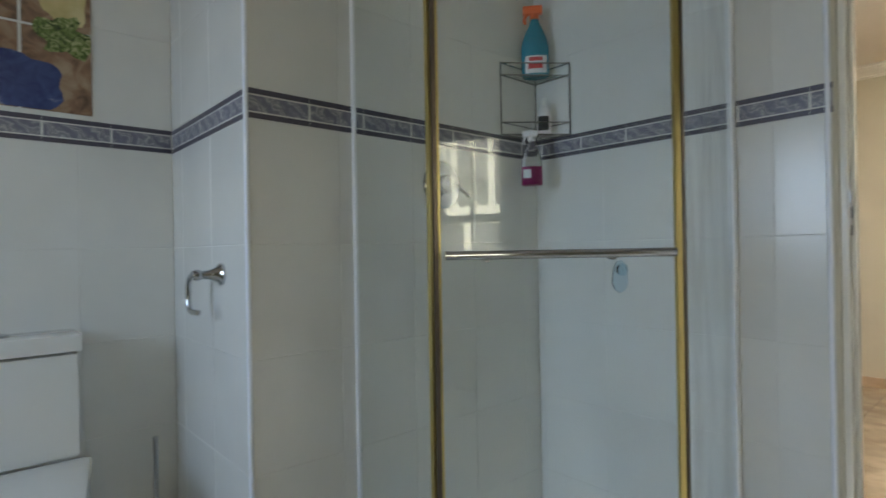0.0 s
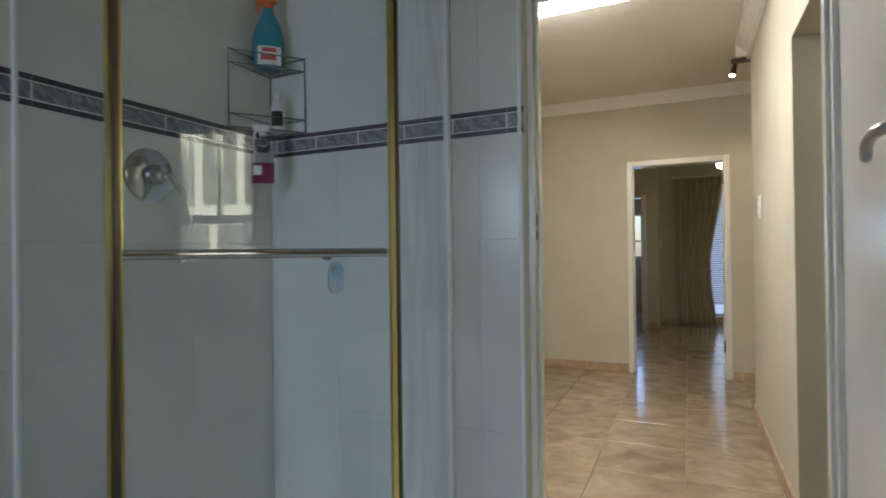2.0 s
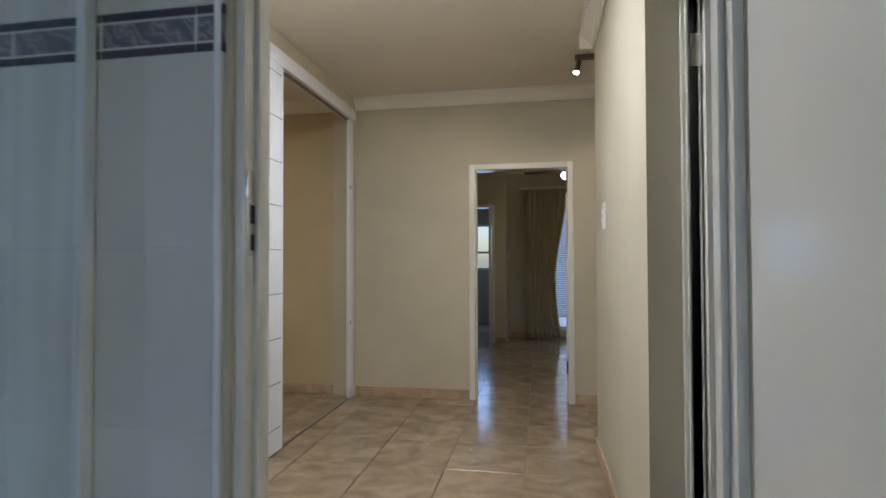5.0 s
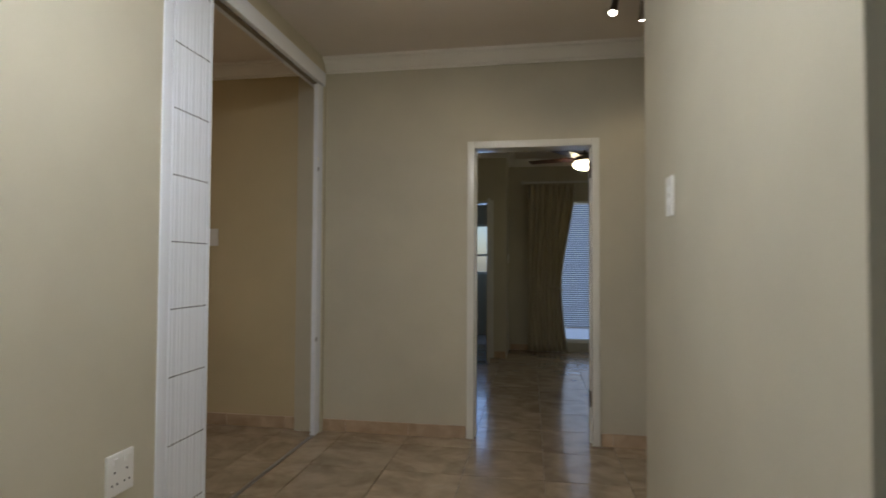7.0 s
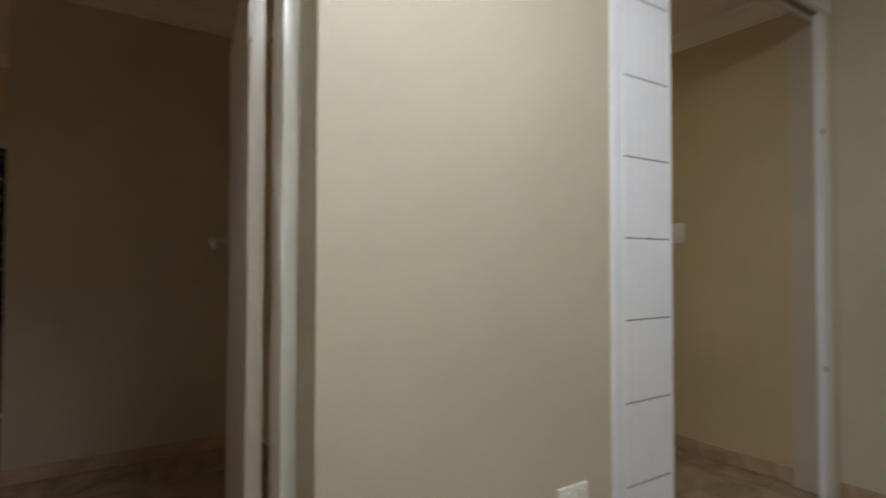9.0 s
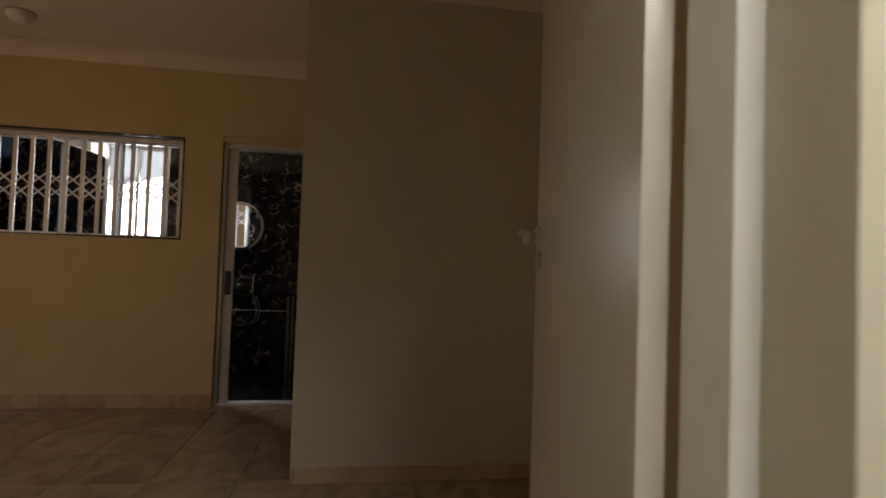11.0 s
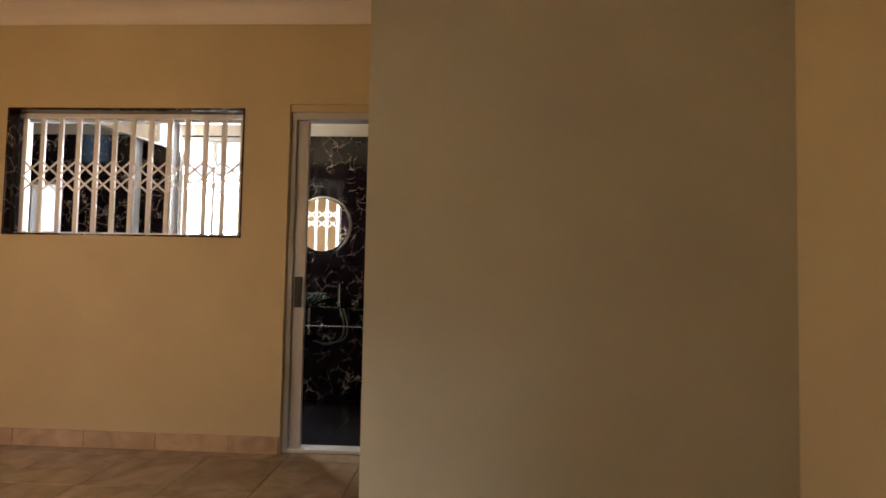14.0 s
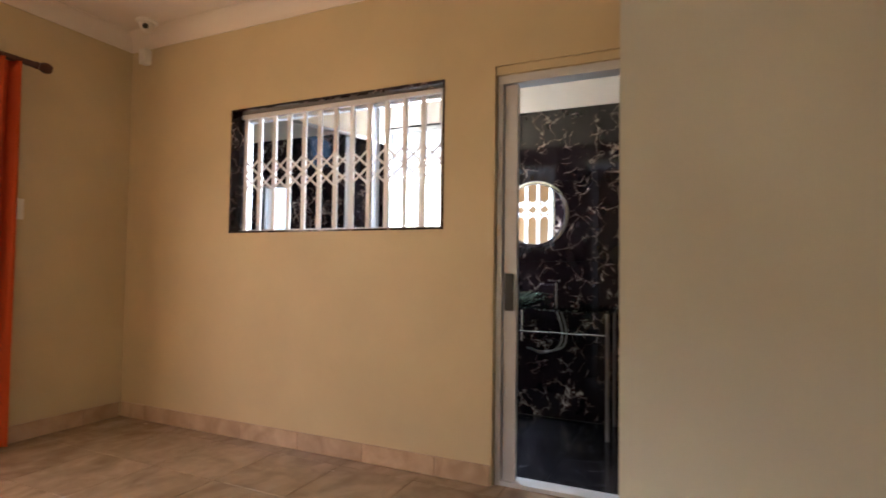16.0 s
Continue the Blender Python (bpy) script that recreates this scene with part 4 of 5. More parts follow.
for x in (1.38, 1.70):
    part("bracket", tube(bmesh.new(), [(x, 2.055, 1.52), (x, 1.95, 1.50), (x, 1.95, 1.62), (x, 2.055, 1.64)], 0.006, 8), CHROME, rack)

# ---- passage ----
folding = thing("folding_door", "white plastic folding door pushed together at the opening's side", "folding door", at=(-0.78, 4.28, 0.0))
part("side_post", box(-0.82, 4.12, 0.0, -0.742, 4.175, 2.60, bevel=0.004), PVC, folding, "white plastic side post")
FINS = 15
for i in range(FINS):
    y = 4.184 + i * 0.0168
    lean = 0.0015 * math.sin(i * 2.1)
    bm = bmesh.new()
    bx(bm, -0.84, y, 0.012, -0.742 + lean, y + 0.0164, 2.595, bevel=0.0015)
    fin = part("slat", bm, PVC, folding)
    bm = bmesh.new()
    for k in range(-1, 8):
        z = 0.447 + 0.285 * k
        bx(bm, -0.7425 + lean, y + 0.006, z - 0.003, -0.7405 + lean, y + 0.0145, z + 0.003)
    part("hinge_slot", bm, DARK, fin, "row of dark hinge slots")
lead = part("lead_post", box(-0.835, 4.437, 0.012, -0.74, 4.457, 2.595, bevel=0.004), PVC, folding, "white plastic leading post")
bm = box(-0.79, 4.457, 1.27, -0.76, 4.470, 1.33, bevel=0.003)
bx(bm, -0.783, 4.465, 1.29, -0.767, 4.49, 1.305, bevel=0.003)
part("latch", bm, GUNMETAL, lead, "small brown latch")
post = thing("opening_post", "white post closing the wide opening", "door post", at=(-0.77, 5.81, 0), kind="structure")
part("post", box(-0.79, 5.765, 0, -0.757, 5.86, 2.51, bevel=0.004), PVC, post)
for z in (1.889, 1.96, 0.676):
    part("catch", box(-0.7572, 5.772, z - 0.014, -0.754, 5.785, z + 0.014), DARK if z != 1.96 else PLASTIC, post, "small catch hole")
pel = thing("opening_track", "white head track over the wide opening", "door track", kind="structure")
part("track", box(-0.84, 4.12, 2.51, -0.738, 5.86, 2.608, bevel=0.004), PVC, pel)
part("track_slot", box(-0.80, 4.18, 2.502, -0.77, 5.765, 2.511), TRACK, pel, "dark sliding slot")
solid("floor_track", box(-0.785, 4.46, 0.0, -0.76, 5.765, 0.005), TRACK, "dark metal guide strip set across the floor", "floor track", kind="structure")

sock = thing("wall_socket", "white double wall socket on the beige wall", "socket", at=(-0.75, 3.928, 0.365))
part("plate", box(-0.752, 3.863, 0.365, -0.739, 3.993, 0.515, bevel=0.004), PLASTIC, sock)
for cy in (3.898, 3.958):
    part("rocker", box(-0.7395, cy - 0.011, 0.475, -0.734, cy + 0.011, 0.500, bevel=0.002), PLASTIC, sock)
    part("pin_hole", rod(bmesh.new(), (-0.7392, cy, 0.448), (-0.7385, cy, 0.448), 0.0045, 12), DARK, sock)
    for s in (-0.012, 0.012):
        part("pin_hole", rod(bmesh.new(), (-0.7392, cy + s, 0.405), (-0.7385, cy + s, 0.405), 0.004, 12), DARK, sock)


def switch_plate(label, face, at, a, z, w, h, rockers=1):
    s = thing("light_switch", label, "light switch", at=(at, a, z - h / 2) if face in ("+x", "-x") else (a, at, z - h / 2))
    turn = {"-y": 0, "+x": 90, "+y": 180, "-x": -90}[face]
    x, y = (a, at) if face in ("-y", "+y") else (at, a)
    m = pose(x, y, z, 0, 0, turn)
    part("plate", box(-w / 2, -0.011, -h / 2, w / 2, 0.002, h / 2, bevel=0.004, m=m), PLASTIC, s)
    for k in range(rockers):
        zc = (k - (rockers - 1) / 2) * h * 0.3
        part("rocker", box(-0.011, -0.017, zc - 0.014, 0.011, -0.010, zc + 0.014, bevel=0.002, m=m), PLASTIC, s)
    return s


switch_plate("white light switch on the beige passage wall", "-x", PX1, 4.315, 1.478, 0.085, 0.15, 2)
switch_plate("white light switch on the dressing room wall", "-y", FY, -1.65, 1.41, 0.085, 0.13)
switch_plate("white light switch below the curtain rod", "+y", -1.45, -4.14, 1.46, 0.085, 0.13)
switch_plate("white light switch on the bedroom wall corner", "+x", 0.43, 9.6, 1.3, 0.08, 0.12)

panel = thing("ceiling_light", "bright square light panel on the passage ceiling", "ceiling light", at=(0.23, 3.27, H))
part("frame", box(-0.11, 2.955, H - 0.035, 0.57, 3.595, H, bevel=0.004), PVC, panel)
part("diffuser", box(-0.085, 2.98, H - 0.070, 0.545, 3.57, H - 0.034, bevel=0.012), PANELGLOW, panel, "glowing white diffuser")
fix = thing("spot_fixture", "ceiling spot fixture with four small lit heads", "spotlight", at=(1.08, 5.15, H))
part("base_bar", box(1.18, 5.14, H - 0.032, 1.64, 5.19, H, bevel=0.008), GUNMETAL, fix, "dark brushed metal bar")
for x, y, dx, dy in ((1.205, 5.18, -0.25, -0.35), (1.365, 5.24, 0.05, 0.40), (1.385, 5.13, -0.1, -0.45), (1.55, 5.16, 0.15, -0.40)):
    c = Vector((x, y, H - 0.06))
    d = Vector((dx, dy, -1)).normalized()
    bm = rod(bmesh.new(), (x, y, H - 0.03), c, 0.006, 8)
    rod(bm, c - d * 0.025, c + d * 0.03, 0.017, 20, 0.019)
    rod(bm, c + d * 0.03, c + d * 0.075, 0.019, 20, 0.026)
    head = part("spot_head", bm, GUNMETAL, fix, "dark metal spot head")
    part("bulb", lathe(bmesh.new(), [(0.022, 0), (0.020, 0.005), (0.011, 0.008)], Matrix.Translation(c + d * 0.072) @ d.to_track_quat("Z", "Y").to_matrix().to_4x4(), 18), BULB, head, "lit bulb face")
    bpy.data.objects[head.name]["label"] = "dark metal spot head"
spot("spot_lamp", (1.18, 5.10, H - 0.17), (-0.4, 4.9, 0.6), 11, (1.0, 0.76, 0.46), 140)
spot("spot_lamp", (1.42, 5.16, H - 0.17), (1.6, 5.7, 0.6), 8, (1.0, 0.76, 0.46), 120)

# ---- golden room ----
win = thing("window_2", "marble-lined window opening with aluminium frame and white security trellis", "window", kind="structure")
y0, y1, z0, z1 = -0.42, 1.163, 1.338, 2.17
part("sill", box(YW - 0.158, y0, z0, YW + 0.004, y1, z0 + 0.012, bevel=0.001), MARBLE, win, "black marble sill")
part("lining", box(YW - 0.158, y0, z1 - 0.014, YW + 0.004, y1, z1, bevel=0.001), MARBLE, win, "black marble lining")
part("lining", box(YW - 0.158, y0, z0 + 0.012, YW + 0.004, y0 + 0.014, z1 - 0.014, bevel=0.001), MARBLE, win, "black marble lining")
part("lining", box(YW - 0.158, y1 - 0.012, z0 + 0.012, YW + 0.003, y1, z1 - 0.014, bevel=0.001), MARBLE, win, "black marble lining")
fx0, fx1 = YW - 0.155, YW - 0.115
for b in ((fx0, y0 + 0.014, z1 - 0.062, fx1, y1 - 0.012, z1 - 0.016), (fx0, y0 + 0.014, z0 + 0.013, fx1, y1 - 0.012, z0 + 0.03), (fx0, y0 + 0.014, z0 + 0.03, fx1, y0 + 0.045, z1 - 0.062), (fx0, y1 - 0.04, z0 + 0.03, fx1, y1 - 0.012, z1 - 0.062), (fx0, 0.62, z0 + 0.03, fx1 - 0.01, 0.655, z1 - 0.062)):
    part("window_frame", box(*b, bevel=0.003), ALU, win, "aluminium frame member")
tre = thing("security_trellis", "white expanding security trellis across the window", "security trellis", at=(YW - 0.09, 0.37, z0 + 0.012))
tx = YW - 0.092
part("top_rail", box(tx - 0.016, y0 + 0.014, z1 - 0.045, tx + 0.016, y1 - 0.012, z1 - 0.016, bevel=0.002), WHITEALU, tre)
part("bottom_rail", box(tx - 0.014, y0 + 0.014, z0 + 0.0125, tx + 0.014, y1 - 0.012, z0 + 0.022, bevel=0.001), WHITEALU, tre)
NB = 13
bys = [y0 + 0.05 + (y1 - y0 - 0.10) * i / (NB - 1) for i in range(NB)]
for i, by in enumerate(bys):
    bm = box(tx - 0.009, by - 0.0145, z0 + 0.023, tx + 0.009, by + 0.0145, z1 - 0.046, bevel=0.003)
    part("bar", bm, WHITEALU, tre)
for i in range(NB - 1):
    for za, zb in ((1.63, 1.735), (1.735, 1.84)):
        for s in (0, 1):
            p = Vector((tx + 0.011 + 0.004 * s, bys[i], za if s == 0 else zb))
            q = Vector((tx + 0.011 + 0.004 * s, bys[i + 1], zb if s == 0 else za))
            d = (q - p).normalized()
            u = d.cross(Vector((1, 0, 0))).normalized() * 0.006
            bm = bmesh.new()
            ring = []
            for e in (p, q):
                ring.append([bm.verts.new(e + u * a + Vector((b, 0, 0))) for a, b in ((1, -0.0015), (1, 0.0015), (-1, 0.0015), (-1, -0.0015))])
            for k in range(4):
                bm.faces.new((ring[0][k], ring[0][(k + 1) % 4], ring[1][(k + 1) % 4], ring[1][k]))
            bm.faces.new(ring[0])
            bm.faces.new(ring[1])
            part("scissor_strip", bm, WHITEALU, tre, smooth=False)

sd = thing("sliding_door", "aluminium sliding door pushed open in its frame", "sliding door", at=(YW - 0.1, 1.9, 0.0), kind="structure")
sy0, sy1, sz = 1.462, 2.36, 2.155
part("head", box(YW - 0.13, sy0, sz - 0.045, YW - 0.03, sy1, sz, bevel=0.003), ALU, sd)
part("jamb", box(YW - 0.13, sy0, 0.0, YW - 0.03, sy0 + 0.028, sz - 0.045, bevel=0.003), ALU, sd)
part("jamb", box(YW - 0.13, sy1 - 0.028, 0.0, YW - 0.03, sy1, sz - 0.045, bevel=0.003), ALU, sd)
part("threshold", box(YW - 0.13, sy0 + 0.028, 0.0, YW - 0.03, sy1 - 0.028, 0.022, bevel=0.003), ALU, sd)
part("lintel", box(YW - 0.155, sy0 - 0.005, sz, YW - 0.012, sy1, 2.199), TAN, sd, "reveal over the door, tinted for golden light")
sp = part("stile", box(YW - 0.085, sy0 + 0.034, 0.024, YW - 0.05, sy0 + 0.105, sz - 0.05, bevel=0.004), ALU, sd, "aluminium stile of the sliding panel")
part("handle", box(YW - 0.05, sy0 + 0.045, 0.905, YW - 0.032, sy0 + 0.092, 1.10, bevel=0.005), DARK, sd, "black pull handle")
part("keeper", box(YW - 0.032, sy0 + 0.004, 1.30, YW - 0.022, sy0 + 0.022, 1.36, bevel=0.002), STEEL, sd, "small steel keeper")

pir = thing("motion_sensor", "small white alarm sensor in the room corner", "alarm sensor", at=(-4.85, -1.27, 2.60))
sm2 = pose(-4.85, -1.27, 2.655, 0, 0, -90)
part("case", box(-0.032, -0.03, -0.055, 0.032, 0.03, 0.055, bevel=0.008, m=sm2), PLASTIC, pir)
part("lens", box(-0.022, 0.03, -0.03, 0.022, 0.036, 0.01, bevel=0.004, m=sm2), LABELW, pir)
dome = thing("dome_camera", "white dome camera on the ceiling near the corner", "security camera", at=(-4.71, -1.07, H2))
dm = Matrix.Translation((-4.71, -1.07, H2)) @ Euler((radians(180), 0, 0)).to_matrix().to_4x4()
part("base", lathe(bmesh.new(), [(0.07, 0), (0.07, 0.012), (0.06, 0.02)], dm, 28), PLASTIC, dome)
part("housing", lathe(bmesh.new(), [(0.05, 0.018), (0.05, 0.035), (0.042, 0.06), (0.025, 0.078), (0.005, 0.084)], dm, 24), PLASTIC, dome)
part("lens", rod(bmesh.new(), (-4.675, -1.035, H2 - 0.055), (-4.663, -1.023, H2 - 0.062), 0.018, 18), DARK, dome, "dark camera lens")
cl = thing("ceiling_light", "unlit white ceiling lamp in the golden room", "ceiling light", at=(-4.3, 0.25, H2))
cd = Matrix.Translation((-4.3, 0.25, H2)) @ Euler((radians(180), 0, 0)).to_matrix().to_4x4()
part("base", lathe(bmesh.new(), [(0.09, 0), (0.09, 0.012), (0.08, 0.016)], cd, 28), STEEL, cl)
part("shade", lathe(bmesh.new(), [(0.085, 0.014), (0.082, 0.035), (0.06, 0.06), (0.02, 0.072)], cd, 28), PLASTIC, cl)

crod = thing("curtain_rod", "dark wooden curtain rod with ball finial", "curtain rod", at=(-2.9, -1.36, 2.37))
part("rod", rod(bmesh.new(), (-4.17, -1.36, 2.37), (-1.79, -1.36, 2.37), 0.02, 16), BRONZE, crod)
part("finial", lathe(bmesh.new(), [(0.02, 0), (0.026, 0.012), (0.018, 0.02), (0.032, 0.045), (0.036, 0.065), (0.028, 0.09), (0.006, 0.10)], Matrix.Translation((-4.17, -1.36, 2.37)) @ Euler((0, radians(-90), 0)).to_matrix().to_4x4(), 20), BRONZE, crod)
part("bracket", rod(bmesh.new(), (-4.08, -1.36, 2.36), (-4.08, -1.45, 2.36), 0.012, 10), BRONZE, crod)


def drape(name, label, x0, x1, y, z0, z1, mat, waves, depth, pinch=None, group=""):
    """A hanging curtain along x; pinch = (z, x, width) gathers it at a tie."""
    bm = bmesh.new()
    nx, nz = waves * 8, 26
    grid = []
    for j in range(nz + 1):
        z = z0 + (z1 - z0) * j / nz
        row = []
        for i in range(nx + 1):
            s = i / nx
            x, k = x0 + (x1 - x0) * s, 1.0
            if pinch:
                pz, px, pw = pinch
                f = max(0.0, 1 - abs(z - pz) / (z1 - pz if z > pz else pz - z0 + 0.9))
                f = f * f * (3 - 2 * f)
                x = x * (1 - f) + (px + (s - 0.5) * pw) * f
                k = 1 - 0.3 * f
            row.append(bm.verts.new((x, y + depth * k * (math.sin(2 * math.pi * waves * s + 0.6 * math.sin(3 * s)) + 0.25 * math.sin(4.4 * math.pi * waves * s + z * 1.5)), z)))
        grid.append(row)
    for r0, r1 in zip(grid, grid[1:]):
        for i in range(nx):
            bm.faces.new((r0[i], r0[i + 1], r1[i + 1], r1[i]))
    ob = solid(name, bm, mat, label, "curtain", group, smooth=True)
    md = ob.modifiers.new("cloth", "SOLIDIFY")
    md.thickness = 0.003
    return ob


drape("curtain", "orange floor-length curtain hanging from the dark rod", -4.10, -3.45, -1.36, 0.02, 2.355, ORANGE, 7, 0.035, group="orange curtains")
drape("curtain", "orange floor-length curtain hanging from the dark rod", -2.05, -1.80, -1.36, 0.02, 2.355, ORANGE, 3, 0.035, group="orange curtains")
gw = thing("window_3", "white framed window of the golden room", "window", kind="structure")
for b in ((-3.6, -1.54, 0.2, -3.55, -1.49, 2.2), (-1.9, -1.54, 0.2, -1.85, -1.49, 2.2), (-3.55, -1.54, 0.2, -1.9, -1.49, 0.25), (-3.55, -1.54, 2.15, -1.9, -1.49, 2.2), (-2.75, -1.53, 0.25, -2.71, -1.5, 2.15)):
    part("window_frame", box(*b, bevel=0.003), GLOSS, gw)

# ---- marble bathroom ----
MX = -6.31
k = 0
for zi, (za, zb) in enumerate(((0.004, 0.587), (0.587, 1.187), (1.187, 1.80), (1.80, 2.36))):
    y = -1.815
    while y < 3.39:
        e = min(y + 0.6, 3.39)
        if not (zb > 1.25 and (y < 0.58 and e > -0.06 or y < -0.7)):
            stand(w_mb, "marble_tile", plate(e - y - 0.003, zb - za - 0.003, 0.012, MARBLE), "+x", MX + 0.012, (y + e) / 2, (za + zb) / 2)
        y += 0.6
part("upper_paint", box(MX - 0.001, -1.9, 2.36, MX + 0.010, 3.4, H2), CEIL, w_mb, smooth=False)
for b in ((-0.612, 1.19, -0.06, 2.36), (-1.815, 1.19, -1.48, 2.36), (-1.14, 1.19, -0.615, 2.36), (-1.48, 1.19, -1.14, 1.36), (-1.48, 1.92, -1.14, 2.36)):
    part("marble_infill", box(MX + 0.001, b[0], b[1], MX + 0.011, b[2], b[3]), MARBLE, w_mb, smooth=False)
part("marble_infill", box(MX + 0.001, 0.58, 1.19, MX + 0.011, 0.98, 2.36), MARBLE, w_mb, smooth=False)
part("marble_slab", box(-6.29, -1.9, 0.0, -5.05, -1.888, 2.36), MARBLE, w_ms, smooth=False)
part("marble_slab", box(-6.29, 3.388, 0.0, -5.05, 3.4, 2.36), MARBLE, w_mn, smooth=False)
for ya, yb, za, zb in ((-1.888, -0.43, 0.0, 2.36), (-0.43, 1.17, 0.0, 1.33), (-0.43, 1.17, 2.18, 2.36), (1.17, 1.45, 0.0, 2.36), (1.45, 2.365, 2.205, 2.36), (2.365, 3.388, 0.0, 2.36)):
    part("marble_slab", box(-5.052, ya, za, -5.041, yb, zb), MARBLE, w_w, smooth=False)
bfl = solid("marble_bath_floor", box(-6.298, -1.888, -0.007, -5.041, 3.388, 0.001), BLACKGROUT, "black tiled bathroom floor", "floor", kind="structure")
fm = None
for i in range(3):
    for j in range(9):
        x, y = -6.08 + i * 0.42, -1.6 + j * 0.6
        if fm is None:
            fm = finish("floor_plate", box(-0.208, -0.298, 0, 0.208, 0.298, 0.004, bevel=0.0015), BLACKFLOOR)
        piece("floor_tile", fm, bfl, pose(x, y, 0.001))
mw = thing("window_4", "white framed frosted window of the marble bathroom", "window", kind="structure")
for b in ((-6.42, -0.06, 1.25, -6.32, -0.02, 2.35), (-6.42, 0.54, 1.25, -6.32, 0.58, 2.35), (-6.42, -0.02, 1.25, -6.32, 0.54, 1.29), (-6.42, -0.02, 2.31, -6.32, 0.54, 2.35), (-6.41, 0.245, 1.29, -6.33, 0.275, 2.31)):
    part("window_frame", box(*b, bevel=0.003), WHITEALU, mw)
pn = part("pane", box(-6.352, -0.02, 1.29, -6.346, 0.54, 2.31), FROST, mw, smooth=False)
pn.visible_shadow = False
vent = thing("window_9", "small frosted bathroom window with an aluminium frame", "window", kind="structure")
part("pane", box(-6.352, -1.455, 1.385, -6.346, -1.165, 1.895), FROST, vent, smooth=False)
for b in ((-6.37, -1.48, 1.36, -6.32, -1.455, 1.92), (-6.37, -1.165, 1.36, -6.32, -1.14, 1.92), (-6.37, -1.455, 1.36, -6.32, -1.165, 1.385), (-6.37, -1.455, 1.895, -6.32, -1.165, 1.92)):
    part("window_frame", box(*b, bevel=0.003), ALU, vent)
bm = bmesh.new()
rings = [[bm.verts.new((x, y, z)) for y, z in ((-1.25, 2.56), (-0.03, 2.20), (-0.03, 2.60), (-1.25, 2.62))] for x in (-6.29, -5.95)]
for k in range(4):
    bm.faces.new((rings[0][k], rings[0][(k + 1) % 4], rings[1][(k + 1) % 4], rings[1][k]))
bm.faces.new(rings[0])
bm.faces.new(rings[1])
solid("sloping_soffit", bm, CEIL, "cream sloping soffit in the marble bathroom", "soffit", kind="structure")
solid("daylight_backdrop", box(-8.2, -2.5, -0.1, -8.15, 3.0, 4.0), DAYLIGHT, "bright open daylight outside the bathroom window", "backdrop", kind="structure")
drape("curtain", "thin white curtain beside the frosted window", -6.27, -6.2, -0.4, 1.2, 2.3, LACE, 3, 0.02)
rmir = thing("round_mirror", "round wall mirror with a silver rim", "mirror", at=(-6.29, 1.30, 1.30))
rmm = Matrix.Translation((-6.297, 1.30, 1.55)) @ Euler((0, radians(90), 0)).to_matrix().to_4x4()
part("rim", lathe(bmesh.new(), [(0.262, 0), (0.262, 0.010), (0.245, 0.016), (0.23, 0.016)], rmm, 48), CHROME, rmir, "bevelled silver rim")
part("glass", rod(bmesh.new(), (-6.2955, 1.30, 1.55), (-6.2785, 1.30, 1.55), 0.232, 48), MIRROR, rmir, "silvered mirror glass", smooth=False)
van = thing("glass_washstand", "glass basin shelf on a steel stand against black marble", "washstand", at=(-6.1, 1.5, 0.0))
part("top", box(-6.295, 0.95, 0.84, -5.86, 1.93, 0.855, bevel=0.003), GREENGLASS, van, "green-edged glass top")
for y in (0.98, 1.90):
    part("leg", rod(bmesh.new(), (-5.89, y, 0.005), (-5.89, y, 0.84), 0.013, 12), STEEL, van)
    part("leg", rod(bmesh.new(), (-6.27, y, 0.005), (-6.27, y, 0.84), 0.013, 12), STEEL, van)
part("towel_rail", rod(bmesh.new(), (-5.89, 0.98, 0.69), (-5.89, 1.90, 0.69), 0.008, 12), CHROME, van, "chrome towel rail")
part("basin", lathe(bmesh.new(), [(0.06, 0.856), (0.12, 0.868), (0.18, 0.91), (0.20, 0.955), (0.192, 0.955), (0.172, 0.915), (0.11, 0.876), (0.01, 0.866)], Matrix.Translation((-6.05, 1.27, 0)), 32), GREENGLASS, van, "round glass basin")
bm = rod(bmesh.new(), (-6.15, 1.50, 0.855), (-6.15, 1.50, 1.03), 0.018, 16)
bx(bm, -6.16, 1.38, 1.0, -6.14, 1.50, 1.02, bevel=0.003)
bx(bm, -6.16, 1.44, 1.035, -6.14, 1.53, 1.05, bevel=0.003)
part("tap", bm, CHROME, van, "tall chrome mixer tap")
part("waste_pipe", rod(bmesh.new(), (-6.05, 1.27, 0.84), (-6.05, 1.27, 0.60), 0.018, 14), CHROME, van)
for o in (0.0, 0.03):
    part("supply_hose", tube(bmesh.new(), curve_pts([(-6.15, 1.50 + o, 0.84), (-6.13, 1.55 + o, 0.68), (-6.14, 1.52 + o, 0.56), (-6.2, 1.38, 0.50 + o * 0.4), (-6.28, 1.28 - o, 0.52)], 8), 0.007, 8), STEEL, van, "braided supply hose")

# ---- bedroom ----
bed_w = thing("window_5", "tall white framed bedroom window", "window", kind="structure")
for b in ((1.02, 9.96, 0.12, 1.07, 10.02, 2.12), (2.35, 9.96, 0.12, 2.4, 10.02, 2.12), (1.07, 9.96, 0.12, 2.35, 10.02, 0.17), (1.07, 9.96, 2.07, 2.35, 10.02, 2.12), (1.68, 9.965, 0.17, 1.72, 10.015, 2.07)):
    part("window_frame", box(*b, bevel=0.003), GLOSS, bed_w)
blind = thing("venetian_blind", "blue-grey horizontal slat blind in the bedroom window", "blind", at=(1.7, 9.93, 0.3))
part("head_rail", box(1.04, 9.895, 2.08, 2.38, 9.935, 2.115, bevel=0.003), PLASTIC, blind)
